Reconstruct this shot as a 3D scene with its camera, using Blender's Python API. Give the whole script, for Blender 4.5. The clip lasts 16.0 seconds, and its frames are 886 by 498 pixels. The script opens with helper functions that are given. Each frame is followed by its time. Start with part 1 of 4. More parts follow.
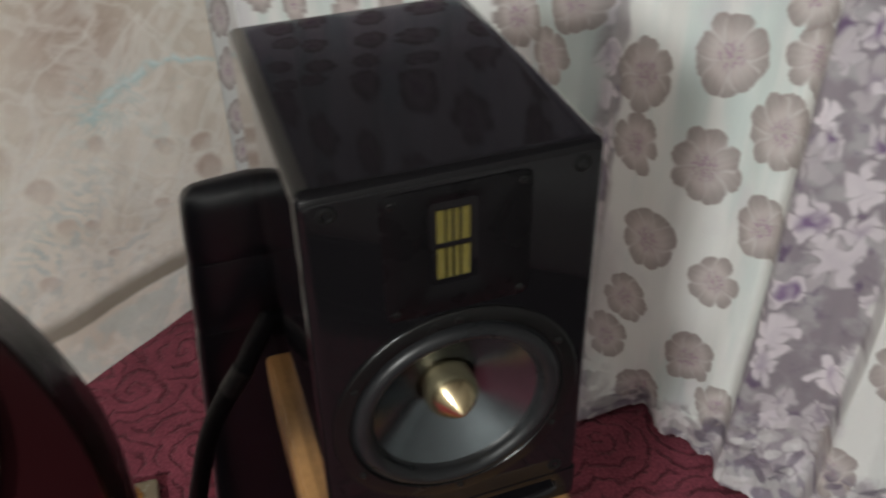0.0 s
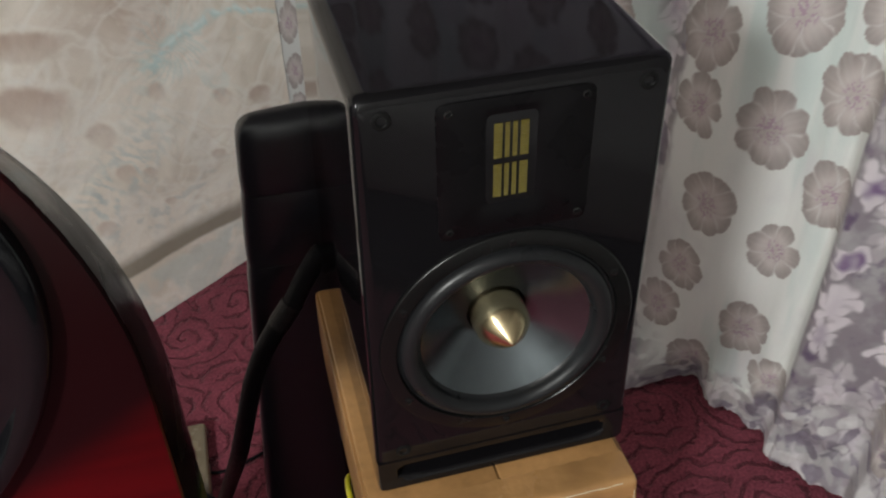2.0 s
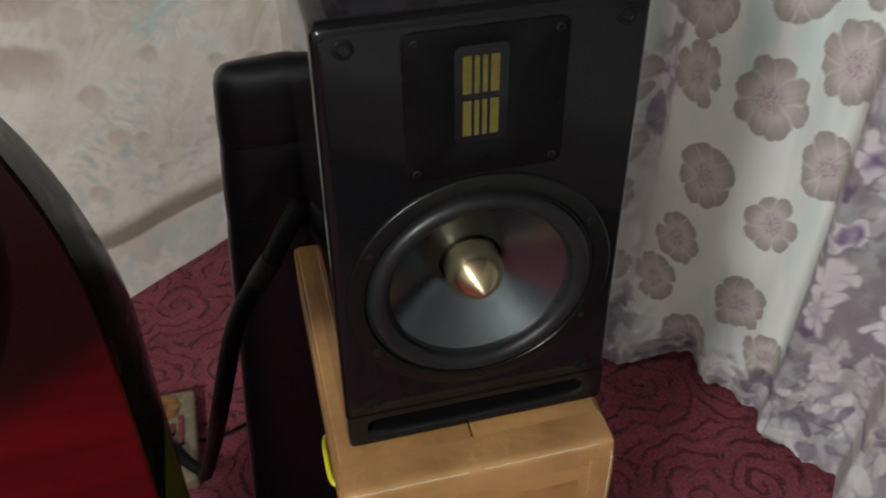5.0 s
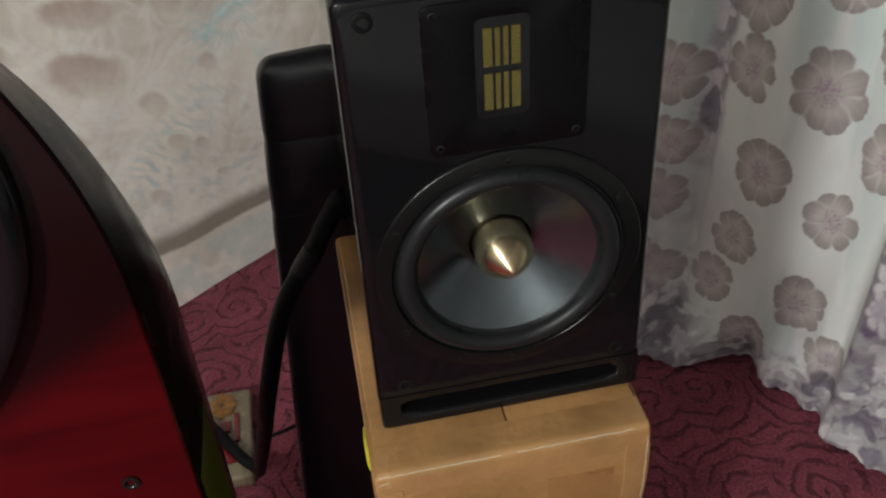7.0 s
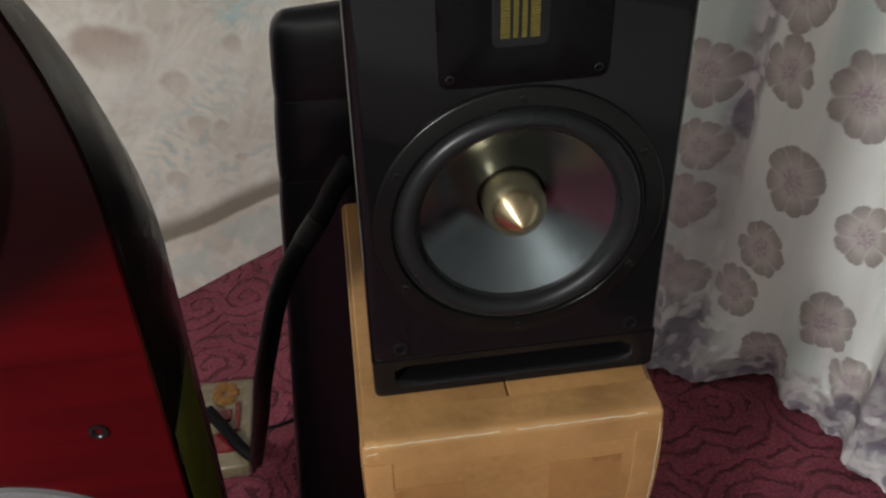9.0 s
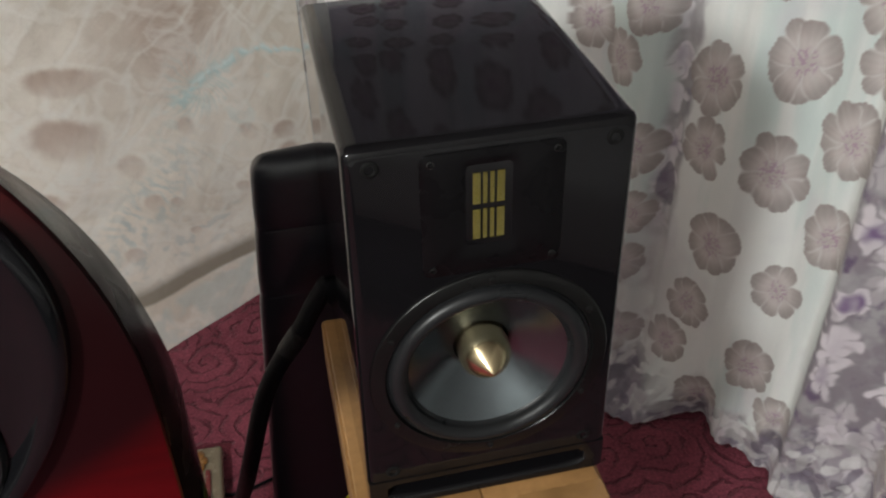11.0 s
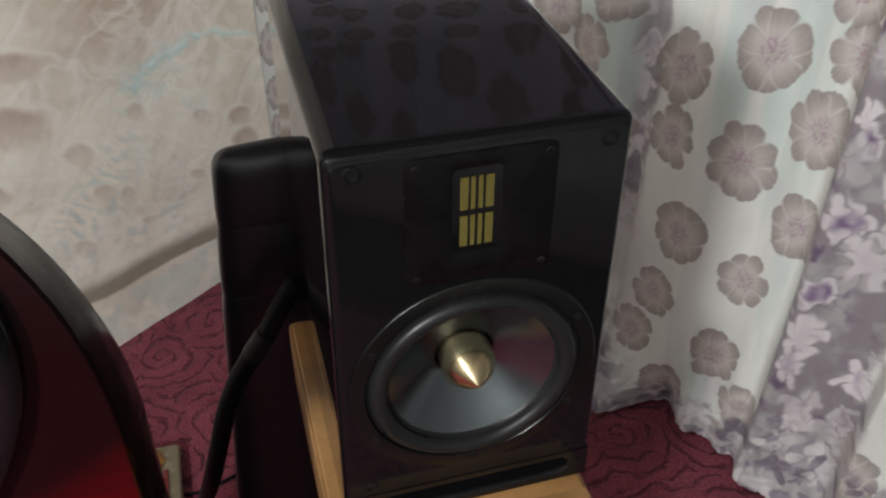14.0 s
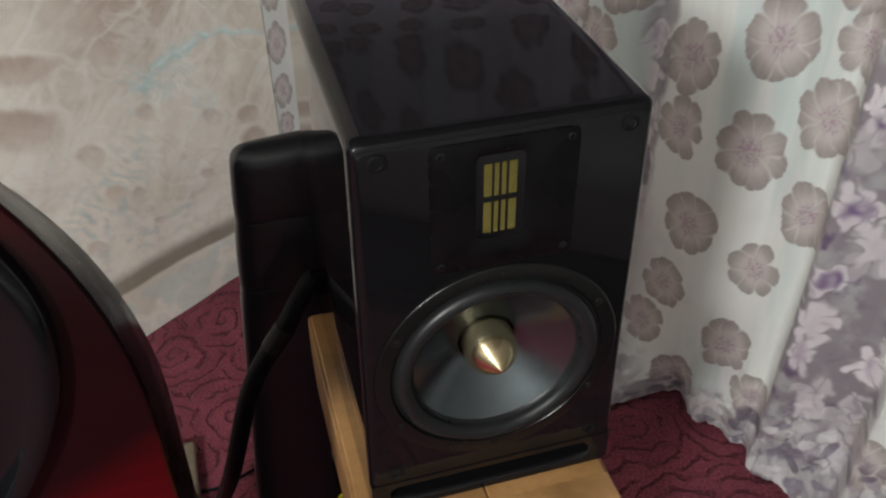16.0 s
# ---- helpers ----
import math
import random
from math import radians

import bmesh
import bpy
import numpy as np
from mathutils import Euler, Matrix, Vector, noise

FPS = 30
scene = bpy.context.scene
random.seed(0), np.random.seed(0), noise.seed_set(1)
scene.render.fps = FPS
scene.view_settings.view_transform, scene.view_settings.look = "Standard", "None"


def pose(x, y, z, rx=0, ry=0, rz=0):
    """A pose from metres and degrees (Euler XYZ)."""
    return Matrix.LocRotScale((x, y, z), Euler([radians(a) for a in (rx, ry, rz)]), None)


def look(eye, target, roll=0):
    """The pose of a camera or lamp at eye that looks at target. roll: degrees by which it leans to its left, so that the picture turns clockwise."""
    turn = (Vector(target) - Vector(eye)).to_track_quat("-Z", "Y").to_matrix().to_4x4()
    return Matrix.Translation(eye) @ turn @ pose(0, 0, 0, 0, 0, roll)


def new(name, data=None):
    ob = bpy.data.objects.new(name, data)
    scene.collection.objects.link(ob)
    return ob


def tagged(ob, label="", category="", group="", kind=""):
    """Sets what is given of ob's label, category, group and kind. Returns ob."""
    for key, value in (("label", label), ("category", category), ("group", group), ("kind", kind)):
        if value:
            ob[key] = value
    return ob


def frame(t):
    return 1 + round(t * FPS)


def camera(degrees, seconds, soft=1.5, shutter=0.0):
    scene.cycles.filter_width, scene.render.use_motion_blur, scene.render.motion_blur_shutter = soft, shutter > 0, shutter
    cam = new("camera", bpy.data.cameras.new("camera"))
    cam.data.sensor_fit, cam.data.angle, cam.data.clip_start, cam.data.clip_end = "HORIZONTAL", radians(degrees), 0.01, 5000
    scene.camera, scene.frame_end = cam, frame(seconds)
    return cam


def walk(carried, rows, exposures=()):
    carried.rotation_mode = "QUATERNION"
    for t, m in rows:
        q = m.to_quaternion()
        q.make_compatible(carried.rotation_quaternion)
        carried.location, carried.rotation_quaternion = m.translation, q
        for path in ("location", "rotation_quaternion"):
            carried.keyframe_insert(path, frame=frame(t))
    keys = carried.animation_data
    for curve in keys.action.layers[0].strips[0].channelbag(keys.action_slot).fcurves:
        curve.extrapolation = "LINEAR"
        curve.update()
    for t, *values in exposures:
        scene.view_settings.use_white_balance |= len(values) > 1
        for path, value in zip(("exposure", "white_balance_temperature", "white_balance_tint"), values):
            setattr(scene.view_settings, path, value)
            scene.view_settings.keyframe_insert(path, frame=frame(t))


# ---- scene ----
cam = camera(53.5, 16.0, soft=2.2, shutter=0.5)
PATH = [
    (0, (0.001, 0.026, 1.621), (0.504, 1.534, 0.407), -1.2),
    (0.5, (-0.042, 0.013, 1.62), (0.36, 1.561, 0.42), 0.0),
    (1, (-0.04, 0.013, 1.613), (0.367, 1.539, 0.385), -0.4),
    (1.5, (-0.023, 0.018, 1.597), (0.375, 1.528, 0.348), -1.1),
    (2, (-0.006, 0.013, 1.577), (0.376, 1.526, 0.325), -1.5),
    (2.5, (-0.004, 0.004, 1.574), (0.379, 1.522, 0.329), -0.7),
    (3, (-0.015, 0.003, 1.577), (0.36, 1.527, 0.337), -0.7),
    (3.5, (-0.007, 0.01, 1.571), (0.376, 1.52, 0.316), -0.5),
    (6, (0.031, -0.003, 1.52), (0.334, 1.497, 0.233), -2.6),
    (6.5, (0.036, -0.019, 1.515), (0.29, 1.502, 0.241), -3.8),
    (7, (0.043, -0.017, 1.519), (0.267, 1.525, 0.264), -4.4),
    (7.5, (0.053, -0.006, 1.509), (0.257, 1.532, 0.246), -4.7),
    (8, (0.071, 0.006, 1.494), (0.266, 1.529, 0.212), -5.4),
    (8.5, (0.066, 0.006, 1.459), (0.24, 1.543, 0.191), -3.7),
    (9, (0.055, -0.01, 1.445), (0.235, 1.568, 0.229), -2.2),
    (9.5, (0.041, -0.026, 1.497), (0.262, 1.538, 0.27), -3.8),
    (10, (0.018, -0.021, 1.596), (0.38, 1.547, 0.409), -1.4),
    (12.5, (0.016, -0.072, 1.626), (0.293, 1.499, 0.419), -2.1),
    (13, (0.023, -0.051, 1.629), (0.372, 1.514, 0.434), -2.7),
    (13.5, (0.012, -0.008, 1.611), (0.47, 1.493, 0.371), -0.2),
    (14, (0.004, 0.011, 1.609), (0.433, 1.529, 0.38), 0.2),
    (14.5, (0.001, 0.014, 1.599), (0.389, 1.522, 0.344), -1.2),
    (15, (0.003, 0.022, 1.597), (0.415, 1.528, 0.347), -1.2),
    (15.5, (-0.001, 0.019, 1.604), (0.428, 1.526, 0.361), -0.4),
    (16, (-0.014, 0.003, 1.608), (0.406, 1.521, 0.376), -0.9),
]
walk(cam, [(t, look(eye, target, roll)) for t, eye, target, roll in PATH], exposures=[(0.0, 0.10), (1.0, 0.12), (3.5, 0.02), (6.0, -0.07), (9.0, -0.04), (10.0, 0.04), (12.5, 0.14), (14.0, 0.12), (16.0, 0.10)])

# ---- light ----
world = bpy.data.worlds.new("room_air")
world.use_nodes = True
world.node_tree.nodes["Background"].inputs[0].default_value = (0.5, 0.5, 0.5, 1)
world.node_tree.nodes["Background"].inputs[1].default_value = 0.02
scene.world = world


bulb = bpy.data.lights.new("ceiling_bulb", "POINT")
bulb.energy, bulb.shadow_soft_size, bulb.color = 224, 0.14, (0.985, 1.0, 0.965)
new("ceiling_bulb", bulb).location = (-1.42, -1.36, 2.36)


# ---- materials ----
def material(name, base=(0.5, 0.5, 0.5), rough=0.5, metal=0.0, vary=0.15, scale=30.0, fine=300.0, bump=0.1, coat=0.0, spec=0.5, dist=0.002, rough_vary=0.1):
    m = bpy.data.materials.new(name)
    m.use_nodes = True
    nt = m.node_tree
    b = nt.nodes["Principled BSDF"]
    tc = nt.nodes.new("ShaderNodeTexCoord")
    n1 = nt.nodes.new("ShaderNodeTexNoise")
    n1.inputs["Scale"].default_value, n1.inputs["Detail"].default_value = scale, 5
    n2 = nt.nodes.new("ShaderNodeTexNoise")
    n2.inputs["Scale"].default_value, n2.inputs["Detail"].default_value = fine, 3
    for n in (n1, n2):
        nt.links.new(tc.outputs["Object"], n.inputs["Vector"])
    add = nt.nodes.new("ShaderNodeMath")
    add.operation = "MULTIPLY_ADD"
    nt.links.new(n1.outputs["Fac"], add.inputs[0])
    add.inputs[1].default_value = 0.7
    half = nt.nodes.new("ShaderNodeMath")
    half.operation = "MULTIPLY"
    half.inputs[1].default_value = 0.3
    nt.links.new(n2.outputs["Fac"], half.inputs[0])
    nt.links.new(half.outputs[0], add.inputs[2])
    mix = nt.nodes.new("ShaderNodeMix")
    mix.data_type = "RGBA"
    lo = [max(0.0, c * (1 - 2 * vary)) for c in base]
    hi = [min(1.0, c * (1 + 2 * vary)) for c in base]
    mix.inputs[6].default_value, mix.inputs[7].default_value = (*lo, 1), (*hi, 1)
    nt.links.new(add.outputs[0], mix.inputs[0])
    nt.links.new(mix.outputs[2], b.inputs["Base Color"])
    rr = nt.nodes.new("ShaderNodeMapRange")
    rr.inputs[1].default_value, rr.inputs[2].default_value = 0.3, 0.7
    rr.inputs[3].default_value, rr.inputs[4].default_value = max(0.02, rough - rough_vary), min(1, rough + rough_vary)
    nt.links.new(n1.outputs["Fac"], rr.inputs[0])
    nt.links.new(rr.outputs[0], b.inputs["Roughness"])
    b.inputs["Metallic"].default_value = metal
    b.inputs["Specular IOR Level"].default_value = spec
    b.inputs["Coat Weight"].default_value = coat
    b.inputs["Coat Roughness"].default_value = 0.04
    bp = nt.nodes.new("ShaderNodeBump")
    bp.inputs["Strength"].default_value, bp.inputs["Distance"].default_value = bump, dist
    nt.links.new(n2.outputs["Fac"], bp.inputs["Height"])
    nt.links.new(bp.outputs[0], b.inputs["Normal"])
    return m


LACQUER = material("black_lacquer", (0.0056, 0.0052, 0.0060), 0.026, vary=0.2, scale=6, fine=900, bump=0.002, spec=0.28, rough_vary=0.008)
PLATE = material("black_plate", (0.0042, 0.0039, 0.0044), 0.30, vary=0.2, fine=1500, bump=0.05, spec=0.10)
DARK = material("dark_cavity", (0.004, 0.004, 0.004), 0.7, fine=200)
RUBBER = material("rubber_surround", (0.011, 0.0115, 0.0125), 0.36, vary=0.15, fine=700, bump=0.05, spec=0.27)
BASKET = material("driver_frame", (0.005, 0.005, 0.005), 0.20, vary=0.15, fine=1400, bump=0.08, spec=0.28)
BRASS = material("brushed_brass", (0.70, 0.57, 0.35), 0.21, metal=1.0, vary=0.03, scale=40, fine=900, bump=0.01, rough_vary=0.015)
GOLD = material("gold_foil", (0.105, 0.083, 0.009), 0.40, metal=0.35, vary=0.48, scale=420, fine=900, bump=0.6)
SCREW = material("black_screw", (0.010, 0.010, 0.010), 0.22, metal=0.2, fine=500)
BUSHING = material("black_bushing", (0.006, 0.006, 0.006), 0.45, spec=0.10, fine=500)
KRAFT = material("kraft_cardboard", (0.335, 0.176, 0.066), 0.40, vary=0.40, scale=9, fine=120, bump=0.16, spec=0.45, coat=0.12)
TAPE = material("clear_tape_on_cardboard", (0.365, 0.197, 0.078), 0.20, vary=0.34, scale=12, fine=34, bump=0.8, coat=0.7, dist=0.003)
TAPE_DARK = material("brown_tape", (0.300, 0.150, 0.055), 0.30, vary=0.25, scale=14, fine=60, bump=0.4, coat=0.3, dist=0.003)
TAPE_GLINT = material("tape_crease_glint", (0.66, 0.54, 0.39), 0.12, vary=0.35, scale=90, fine=300, bump=0.3, coat=0.9)
LEATHER = material("black_leather", (0.0125, 0.0130, 0.0180), 0.33, vary=0.2, scale=60, fine=420, bump=0.03, spec=0.5, rough_vary=0.04)
SLEEVE = material("cable_sleeve", (0.0045, 0.0045, 0.006), 0.45, vary=0.3, scale=120, fine=900, bump=0.5, spec=0.09)
BRAID = material("braided_mesh", (0.006, 0.006, 0.007), 0.35, vary=0.45, scale=380, fine=600, bump=0.9, spec=0.22)
YELLOW_CONE = material("yellow_cone", (0.52, 0.42, 0.012), 0.42, vary=0.08, fine=700, bump=0.2)
YELLOW = material("yellow_plastic", (0.70, 0.62, 0.03), 0.35, vary=0.08)
SIDE_BLACK = material("side_black", (0.005, 0.0046, 0.005), 0.24, vary=0.2, scale=15, fine=500, bump=0.02, spec=0.08)
GREEN = material("olive_green_paint", (0.075, 0.105, 0.012), 0.4, vary=0.15, scale=20)
WAVEGUIDE = material("black_waveguide", (0.006, 0.006, 0.007), 0.07, vary=0.2, scale=12, fine=500, bump=0.01, spec=0.26, rough_vary=0.02)
GREY_RING = material("grey_ring", (0.16, 0.16, 0.165), 0.35, vary=0.1)
PAINT = material("white_wall_paint", (0.36, 0.36, 0.35), 0.75, vary=0.04, scale=4, fine=180, bump=0.12)
WALL = material("wall_plaster", (0.21, 0.21, 0.205), 0.8, vary=0.05, scale=4, fine=180, bump=0.15)
BEDDING = material("pale_sheet", (0.46, 0.46, 0.455), 0.85, vary=0.06, scale=5, fine=220, bump=0.3)
PACK_CREAM = material("cream_packet", (0.190, 0.150, 0.095), 0.25, vary=0.2, scale=25, fine=90, bump=0.4, coat=0.5)
PACK_RED = material("red_print", (0.150, 0.008, 0.010), 0.25, vary=0.2, scale=40, coat=0.5)
PACK_ORANGE = material("orange_print", (0.20, 0.080, 0.008), 0.3, vary=0.25, scale=60, coat=0.5)


def cone_material():
    """Woven dark cone: fine ribs around the axis."""
    m = material("woven_cone", (0.150, 0.172, 0.185), 0.14, metal=0.95, vary=0.10, scale=70, fine=1300, bump=0.10, spec=0.5, dist=0.001, rough_vary=0.03)
    return m


def red_lacquer():
    """Streaky red veneer under clear lacquer, with shade painted dark over the upper part."""
    m = bpy.data.materials.new("red_lacquer")
    m.use_nodes = True
    nt = m.node_tree
    b = nt.nodes["Principled BSDF"]
    tc = nt.nodes.new("ShaderNodeTexCoord")
    sep = nt.nodes.new("ShaderNodeSeparateXYZ")
    nt.links.new(tc.outputs["Object"], sep.inputs[0])
    mp = nt.nodes.new("ShaderNodeMapping")
    mp.inputs["Scale"].default_value = (1.2, 1.2, 11.0)
    mp.inputs["Rotation"].default_value = (0, radians(-12), 0)
    nt.links.new(tc.outputs["Object"], mp.inputs["Vector"])
    n = nt.nodes.new("ShaderNodeTexNoise")
    n.inputs["Scale"].default_value, n.inputs["Detail"].default_value = 3.0, 8
    n.inputs["Distortion"].default_value = 0.4
    nt.links.new(mp.outputs[0], n.inputs["Vector"])
    # shade on the upper front, mixed into the colour above a slanted line
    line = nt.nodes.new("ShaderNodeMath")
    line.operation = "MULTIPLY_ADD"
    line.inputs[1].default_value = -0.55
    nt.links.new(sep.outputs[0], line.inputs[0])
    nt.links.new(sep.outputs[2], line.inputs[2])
    upper_shade = nt.nodes.new("ShaderNodeMapRange")
    upper_shade.interpolation_type = "SMOOTHSTEP"
    upper_shade.inputs[1].default_value, upper_shade.inputs[2].default_value = 0.985, 1.035
    nt.links.new(line.outputs[0], upper_shade.inputs[0])
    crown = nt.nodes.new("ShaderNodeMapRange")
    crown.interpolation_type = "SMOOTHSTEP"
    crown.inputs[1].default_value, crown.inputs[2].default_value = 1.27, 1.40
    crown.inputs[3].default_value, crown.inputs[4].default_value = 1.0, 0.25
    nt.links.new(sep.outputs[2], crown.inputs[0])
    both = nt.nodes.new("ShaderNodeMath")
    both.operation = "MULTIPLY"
    nt.links.new(upper_shade.outputs[0], both.inputs[0])
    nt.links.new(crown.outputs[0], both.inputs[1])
    wood = nt.nodes.new("ShaderNodeMix")
    wood.data_type = "RGBA"
    wood.inputs[6].default_value, wood.inputs[7].default_value = (0.010, 0.0007, 0.0010, 1), (0.112, 0.0032, 0.005, 1)
    nt.links.new(n.outputs["Fac"], wood.inputs[0])
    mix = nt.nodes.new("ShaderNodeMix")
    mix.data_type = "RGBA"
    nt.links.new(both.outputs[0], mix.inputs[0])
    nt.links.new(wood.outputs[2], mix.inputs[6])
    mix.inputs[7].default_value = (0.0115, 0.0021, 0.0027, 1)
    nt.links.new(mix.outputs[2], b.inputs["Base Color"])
    b.inputs["Roughness"].default_value = 0.3
    b.inputs["Coat Weight"].default_value, b.inputs["Coat Roughness"].default_value = 0.06, 0.10
    b.inputs["Specular IOR Level"].default_value = 0.13
    return m


def carpet_material():
    """Deep red pile carpet with carved rose spirals."""
    m = bpy.data.materials.new("carved_carpet")
    m.use_nodes = True
    nt = m.node_tree
    L = nt.links.new

    def node(kind, **values):
        k = nt.nodes.new("ShaderNode" + kind)
        for key, v in values.items():
            if key == "op":
                k.operation = v
            else:
                k.inputs[key].default_value = v
        return k

    def calc(op, a, c, d=None):
        k = node("Math", op=op)
        for i, v in enumerate((a, c, d)):
            if v is None:
                continue
            if isinstance(v, (int, float)):
                k.inputs[i].default_value = v
            else:
                L(v, k.inputs[i])
        return k.outputs[0]

    b = nt.nodes["Principled BSDF"]
    tc = node("TexCoord")
    warp = node("TexNoise", Scale=6.0, Detail=5.0, Roughness=0.6)
    L(tc.outputs["Object"], warp.inputs["Vector"])
    sc = nt.nodes.new("ShaderNodeVectorMath")
    sc.operation = "SCALE"
    sc.inputs[3].default_value = 0.14
    L(warp.outputs["Color"], sc.inputs[0])
    ad = nt.nodes.new("ShaderNodeVectorMath")
    ad.operation = "ADD"
    L(tc.outputs["Object"], ad.inputs[0])
    L(sc.outputs[0], ad.inputs[1])
    vo = node("TexVoronoi", Scale=5.2, Randomness=0.75)
    vo.voronoi_dimensions = "2D"
    L(ad.outputs[0], vo.inputs["Vector"])
    dv = nt.nodes.new("ShaderNodeVectorMath")
    dv.operation = "SUBTRACT"
    L(ad.outputs[0], dv.inputs[0])
    L(vo.outputs["Position"], dv.inputs[1])
    sp = node("SeparateXYZ")
    L(dv.outputs[0], sp.inputs[0])
    ang = calc("ARCTAN2", sp.outputs[1], sp.outputs[0])
    dist = calc("SQRT", calc("ADD", calc("MULTIPLY", sp.outputs[0], sp.outputs[0]), calc("MULTIPLY", sp.outputs[1], sp.outputs[1])), 0)
    pile = node("TexNoise", Scale=150.0, Detail=6.0)
    L(tc.outputs["Object"], pile.inputs["Vector"])
    spiral = calc("SINE", calc("ADD", calc("MULTIPLY_ADD", dist, 165.0, ang), calc("MULTIPLY", pile.outputs["Fac"], 2.6)), 0)
    groove = node("MapRange")
    groove.interpolation_type = "SMOOTHSTEP"
    groove.inputs[1].default_value, groove.inputs[2].default_value = 0.50, 1.0
    L(spiral, groove.inputs[0])
    broken = node("TexNoise", Scale=20.0, Detail=3.0)
    L(tc.outputs["Object"], broken.inputs["Vector"])
    gate = node("MapRange")
    gate.inputs[1].default_value, gate.inputs[2].default_value = 0.36, 0.50
    L(broken.outputs["Fac"], gate.inputs[0])
    carved = calc("MULTIPLY", groove.outputs[0], gate.outputs[0])
    worn = node("TexNoise", Scale=9.0, Detail=4.0)
    L(tc.outputs["Object"], worn.inputs["Vector"])
    tone = nt.nodes.new("ShaderNodeMix")
    tone.data_type = "RGBA"
    tone.inputs[6].default_value, tone.inputs[7].default_value = (0.070, 0.013, 0.022, 1), (0.36, 0.085, 0.122, 1)
    L(calc("MULTIPLY_ADD", pile.outputs["Fac"], 1.5, calc("MULTIPLY_ADD", worn.outputs["Fac"], 0.8, -0.72)), tone.inputs[0])
    dark = nt.nodes.new("ShaderNodeMix")
    dark.data_type = "RGBA"
    dark.inputs[7].default_value = (0.050, 0.008, 0.014, 1)
    L(calc("MULTIPLY", carved, 0.72), dark.inputs[0])
    L(tone.outputs[2], dark.inputs[6])
    L(dark.outputs[2], b.inputs["Base Color"])
    b.inputs["Roughness"].default_value = 0.95
    b.inputs["Specular IOR Level"].default_value = 0.1
    b.inputs["Sheen Weight"].default_value = 0.25
    b.inputs["Sheen Tint"].default_value = (0.9, 0.5, 0.55, 1)
    h = calc("MULTIPLY_ADD", carved, -1.0, calc("MULTIPLY", pile.outputs["Fac"], 0.35))
    bp = node("Bump", Strength=0.8, Distance=0.008)
    L(h, bp.inputs["Height"])
    L(bp.outputs[0], b.inputs["Normal"])
    return m


def cloth_material(name, rough, weave):
    """Printed cloth: the print is stored on the cloth, the weave and creases are here."""
    m = bpy.data.materials.new(name)
    m.use_nodes = True
    nt = m.node_tree
    L = nt.links.new
    b = nt.nodes["Principled BSDF"]
    at = nt.nodes.new("ShaderNodeAttribute")
    at.attribute_name = "print"
    tc = nt.nodes.new("ShaderNodeTexCoord")
    n = nt.nodes.new("ShaderNodeTexNoise")
    n.inputs["Scale"].default_value, n.inputs["Detail"].default_value = 500.0, 2
    n2 = nt.nodes.new("ShaderNodeTexNoise")
    n2.inputs["Scale"].default_value, n2.inputs["Detail"].default_value = 9.0, 6
    n2.inputs["Distortion"].default_value = 0.6
    for k in (n, n2):
        L(tc.outputs["Object"], k.inputs["Vector"])
    mr = nt.nodes.new("ShaderNodeMapRange")
    mr.inputs[3].default_value, mr.inputs[4].default_value = 1 - weave, 1 + weave
    L(n.outputs["Fac"], mr.inputs[0])
    mul = nt.nodes.new("ShaderNodeVectorMath")
    mul.operation = "SCALE"
    L(at.outputs["Color"], mul.inputs[0])
    L(mr.outputs[0], mul.inputs[3])
    L(mul.outputs[0], b.inputs["Base Color"])
    b.inputs["Roughness"].default_value = rough
    b.inputs["Specular IOR Level"].default_value = 0.24
    b.inputs["Sheen Weight"].default_value = 0.1
    h = nt.nodes.new("ShaderNodeMath")
    h.operation = "MULTIPLY_ADD"
    h.inputs[1].default_value = 6.0
    L(n2.outputs["Fac"], h.inputs[0])
    L(n.outputs["Fac"], h.inputs[2])
    bp = nt.nodes.new("ShaderNodeBump")
    bp.inputs["Strength"].default_value, bp.inputs["Distance"].default_value = 0.35, 0.0025
    L(h.outputs[0], bp.inputs["Height"])
    L(bp.outputs[0], b.inputs["Normal"])
    return m


def turned(m, amount):
    """Fine turning marks round the driver's axis stretch the highlights."""
    nt = m.node_tree
    tg = nt.nodes.new("ShaderNodeTangent")
    tg.direction_type, tg.axis = "RADIAL", "Y"
    b = nt.nodes["Principled BSDF"]
    b.inputs["Anisotropic"].default_value = amount
    b.inputs["Anisotropic Rotation"].default_value = 0.25
    nt.links.new(tg.outputs[0], b.inputs["Tangent"])


CONE = cone_material()
turned(CONE, 0.12)
turned(BRASS, 0.8)
RED = red_lacquer()
CARPET = carpet_material()
CURTAIN = cloth_material("printed_curtain_cloth", 0.55, 0.05)
SHEET = cloth_material("printed_sheet_cloth", 0.8, 0.06)


# ---- building helpers ----
def part(name, bm, mat, parent=None, label="", smooth=True):
    me = bpy.data.meshes.new(name)
    bmesh.ops.recalc_face_normals(bm, faces=bm.faces)
    bm.to_mesh(me)
    bm.free()
    me.materials.append(mat)
    if smooth:
        me.polygons.foreach_set("use_smooth", [True] * len(me.polygons))
        me.set_sharp_from_angle(angle=radians(38))
    ob = new(name, me)
    if parent is not None:
        ob.parent = parent
    if label:
        ob["label"] = label
    return ob


def thing(name, label, category, place=(0, 0, 0), group=""):
    ob = new(name)
    ob.empty_display_size = 0.05
    ob.location = place
    return tagged(ob, label, category, group)


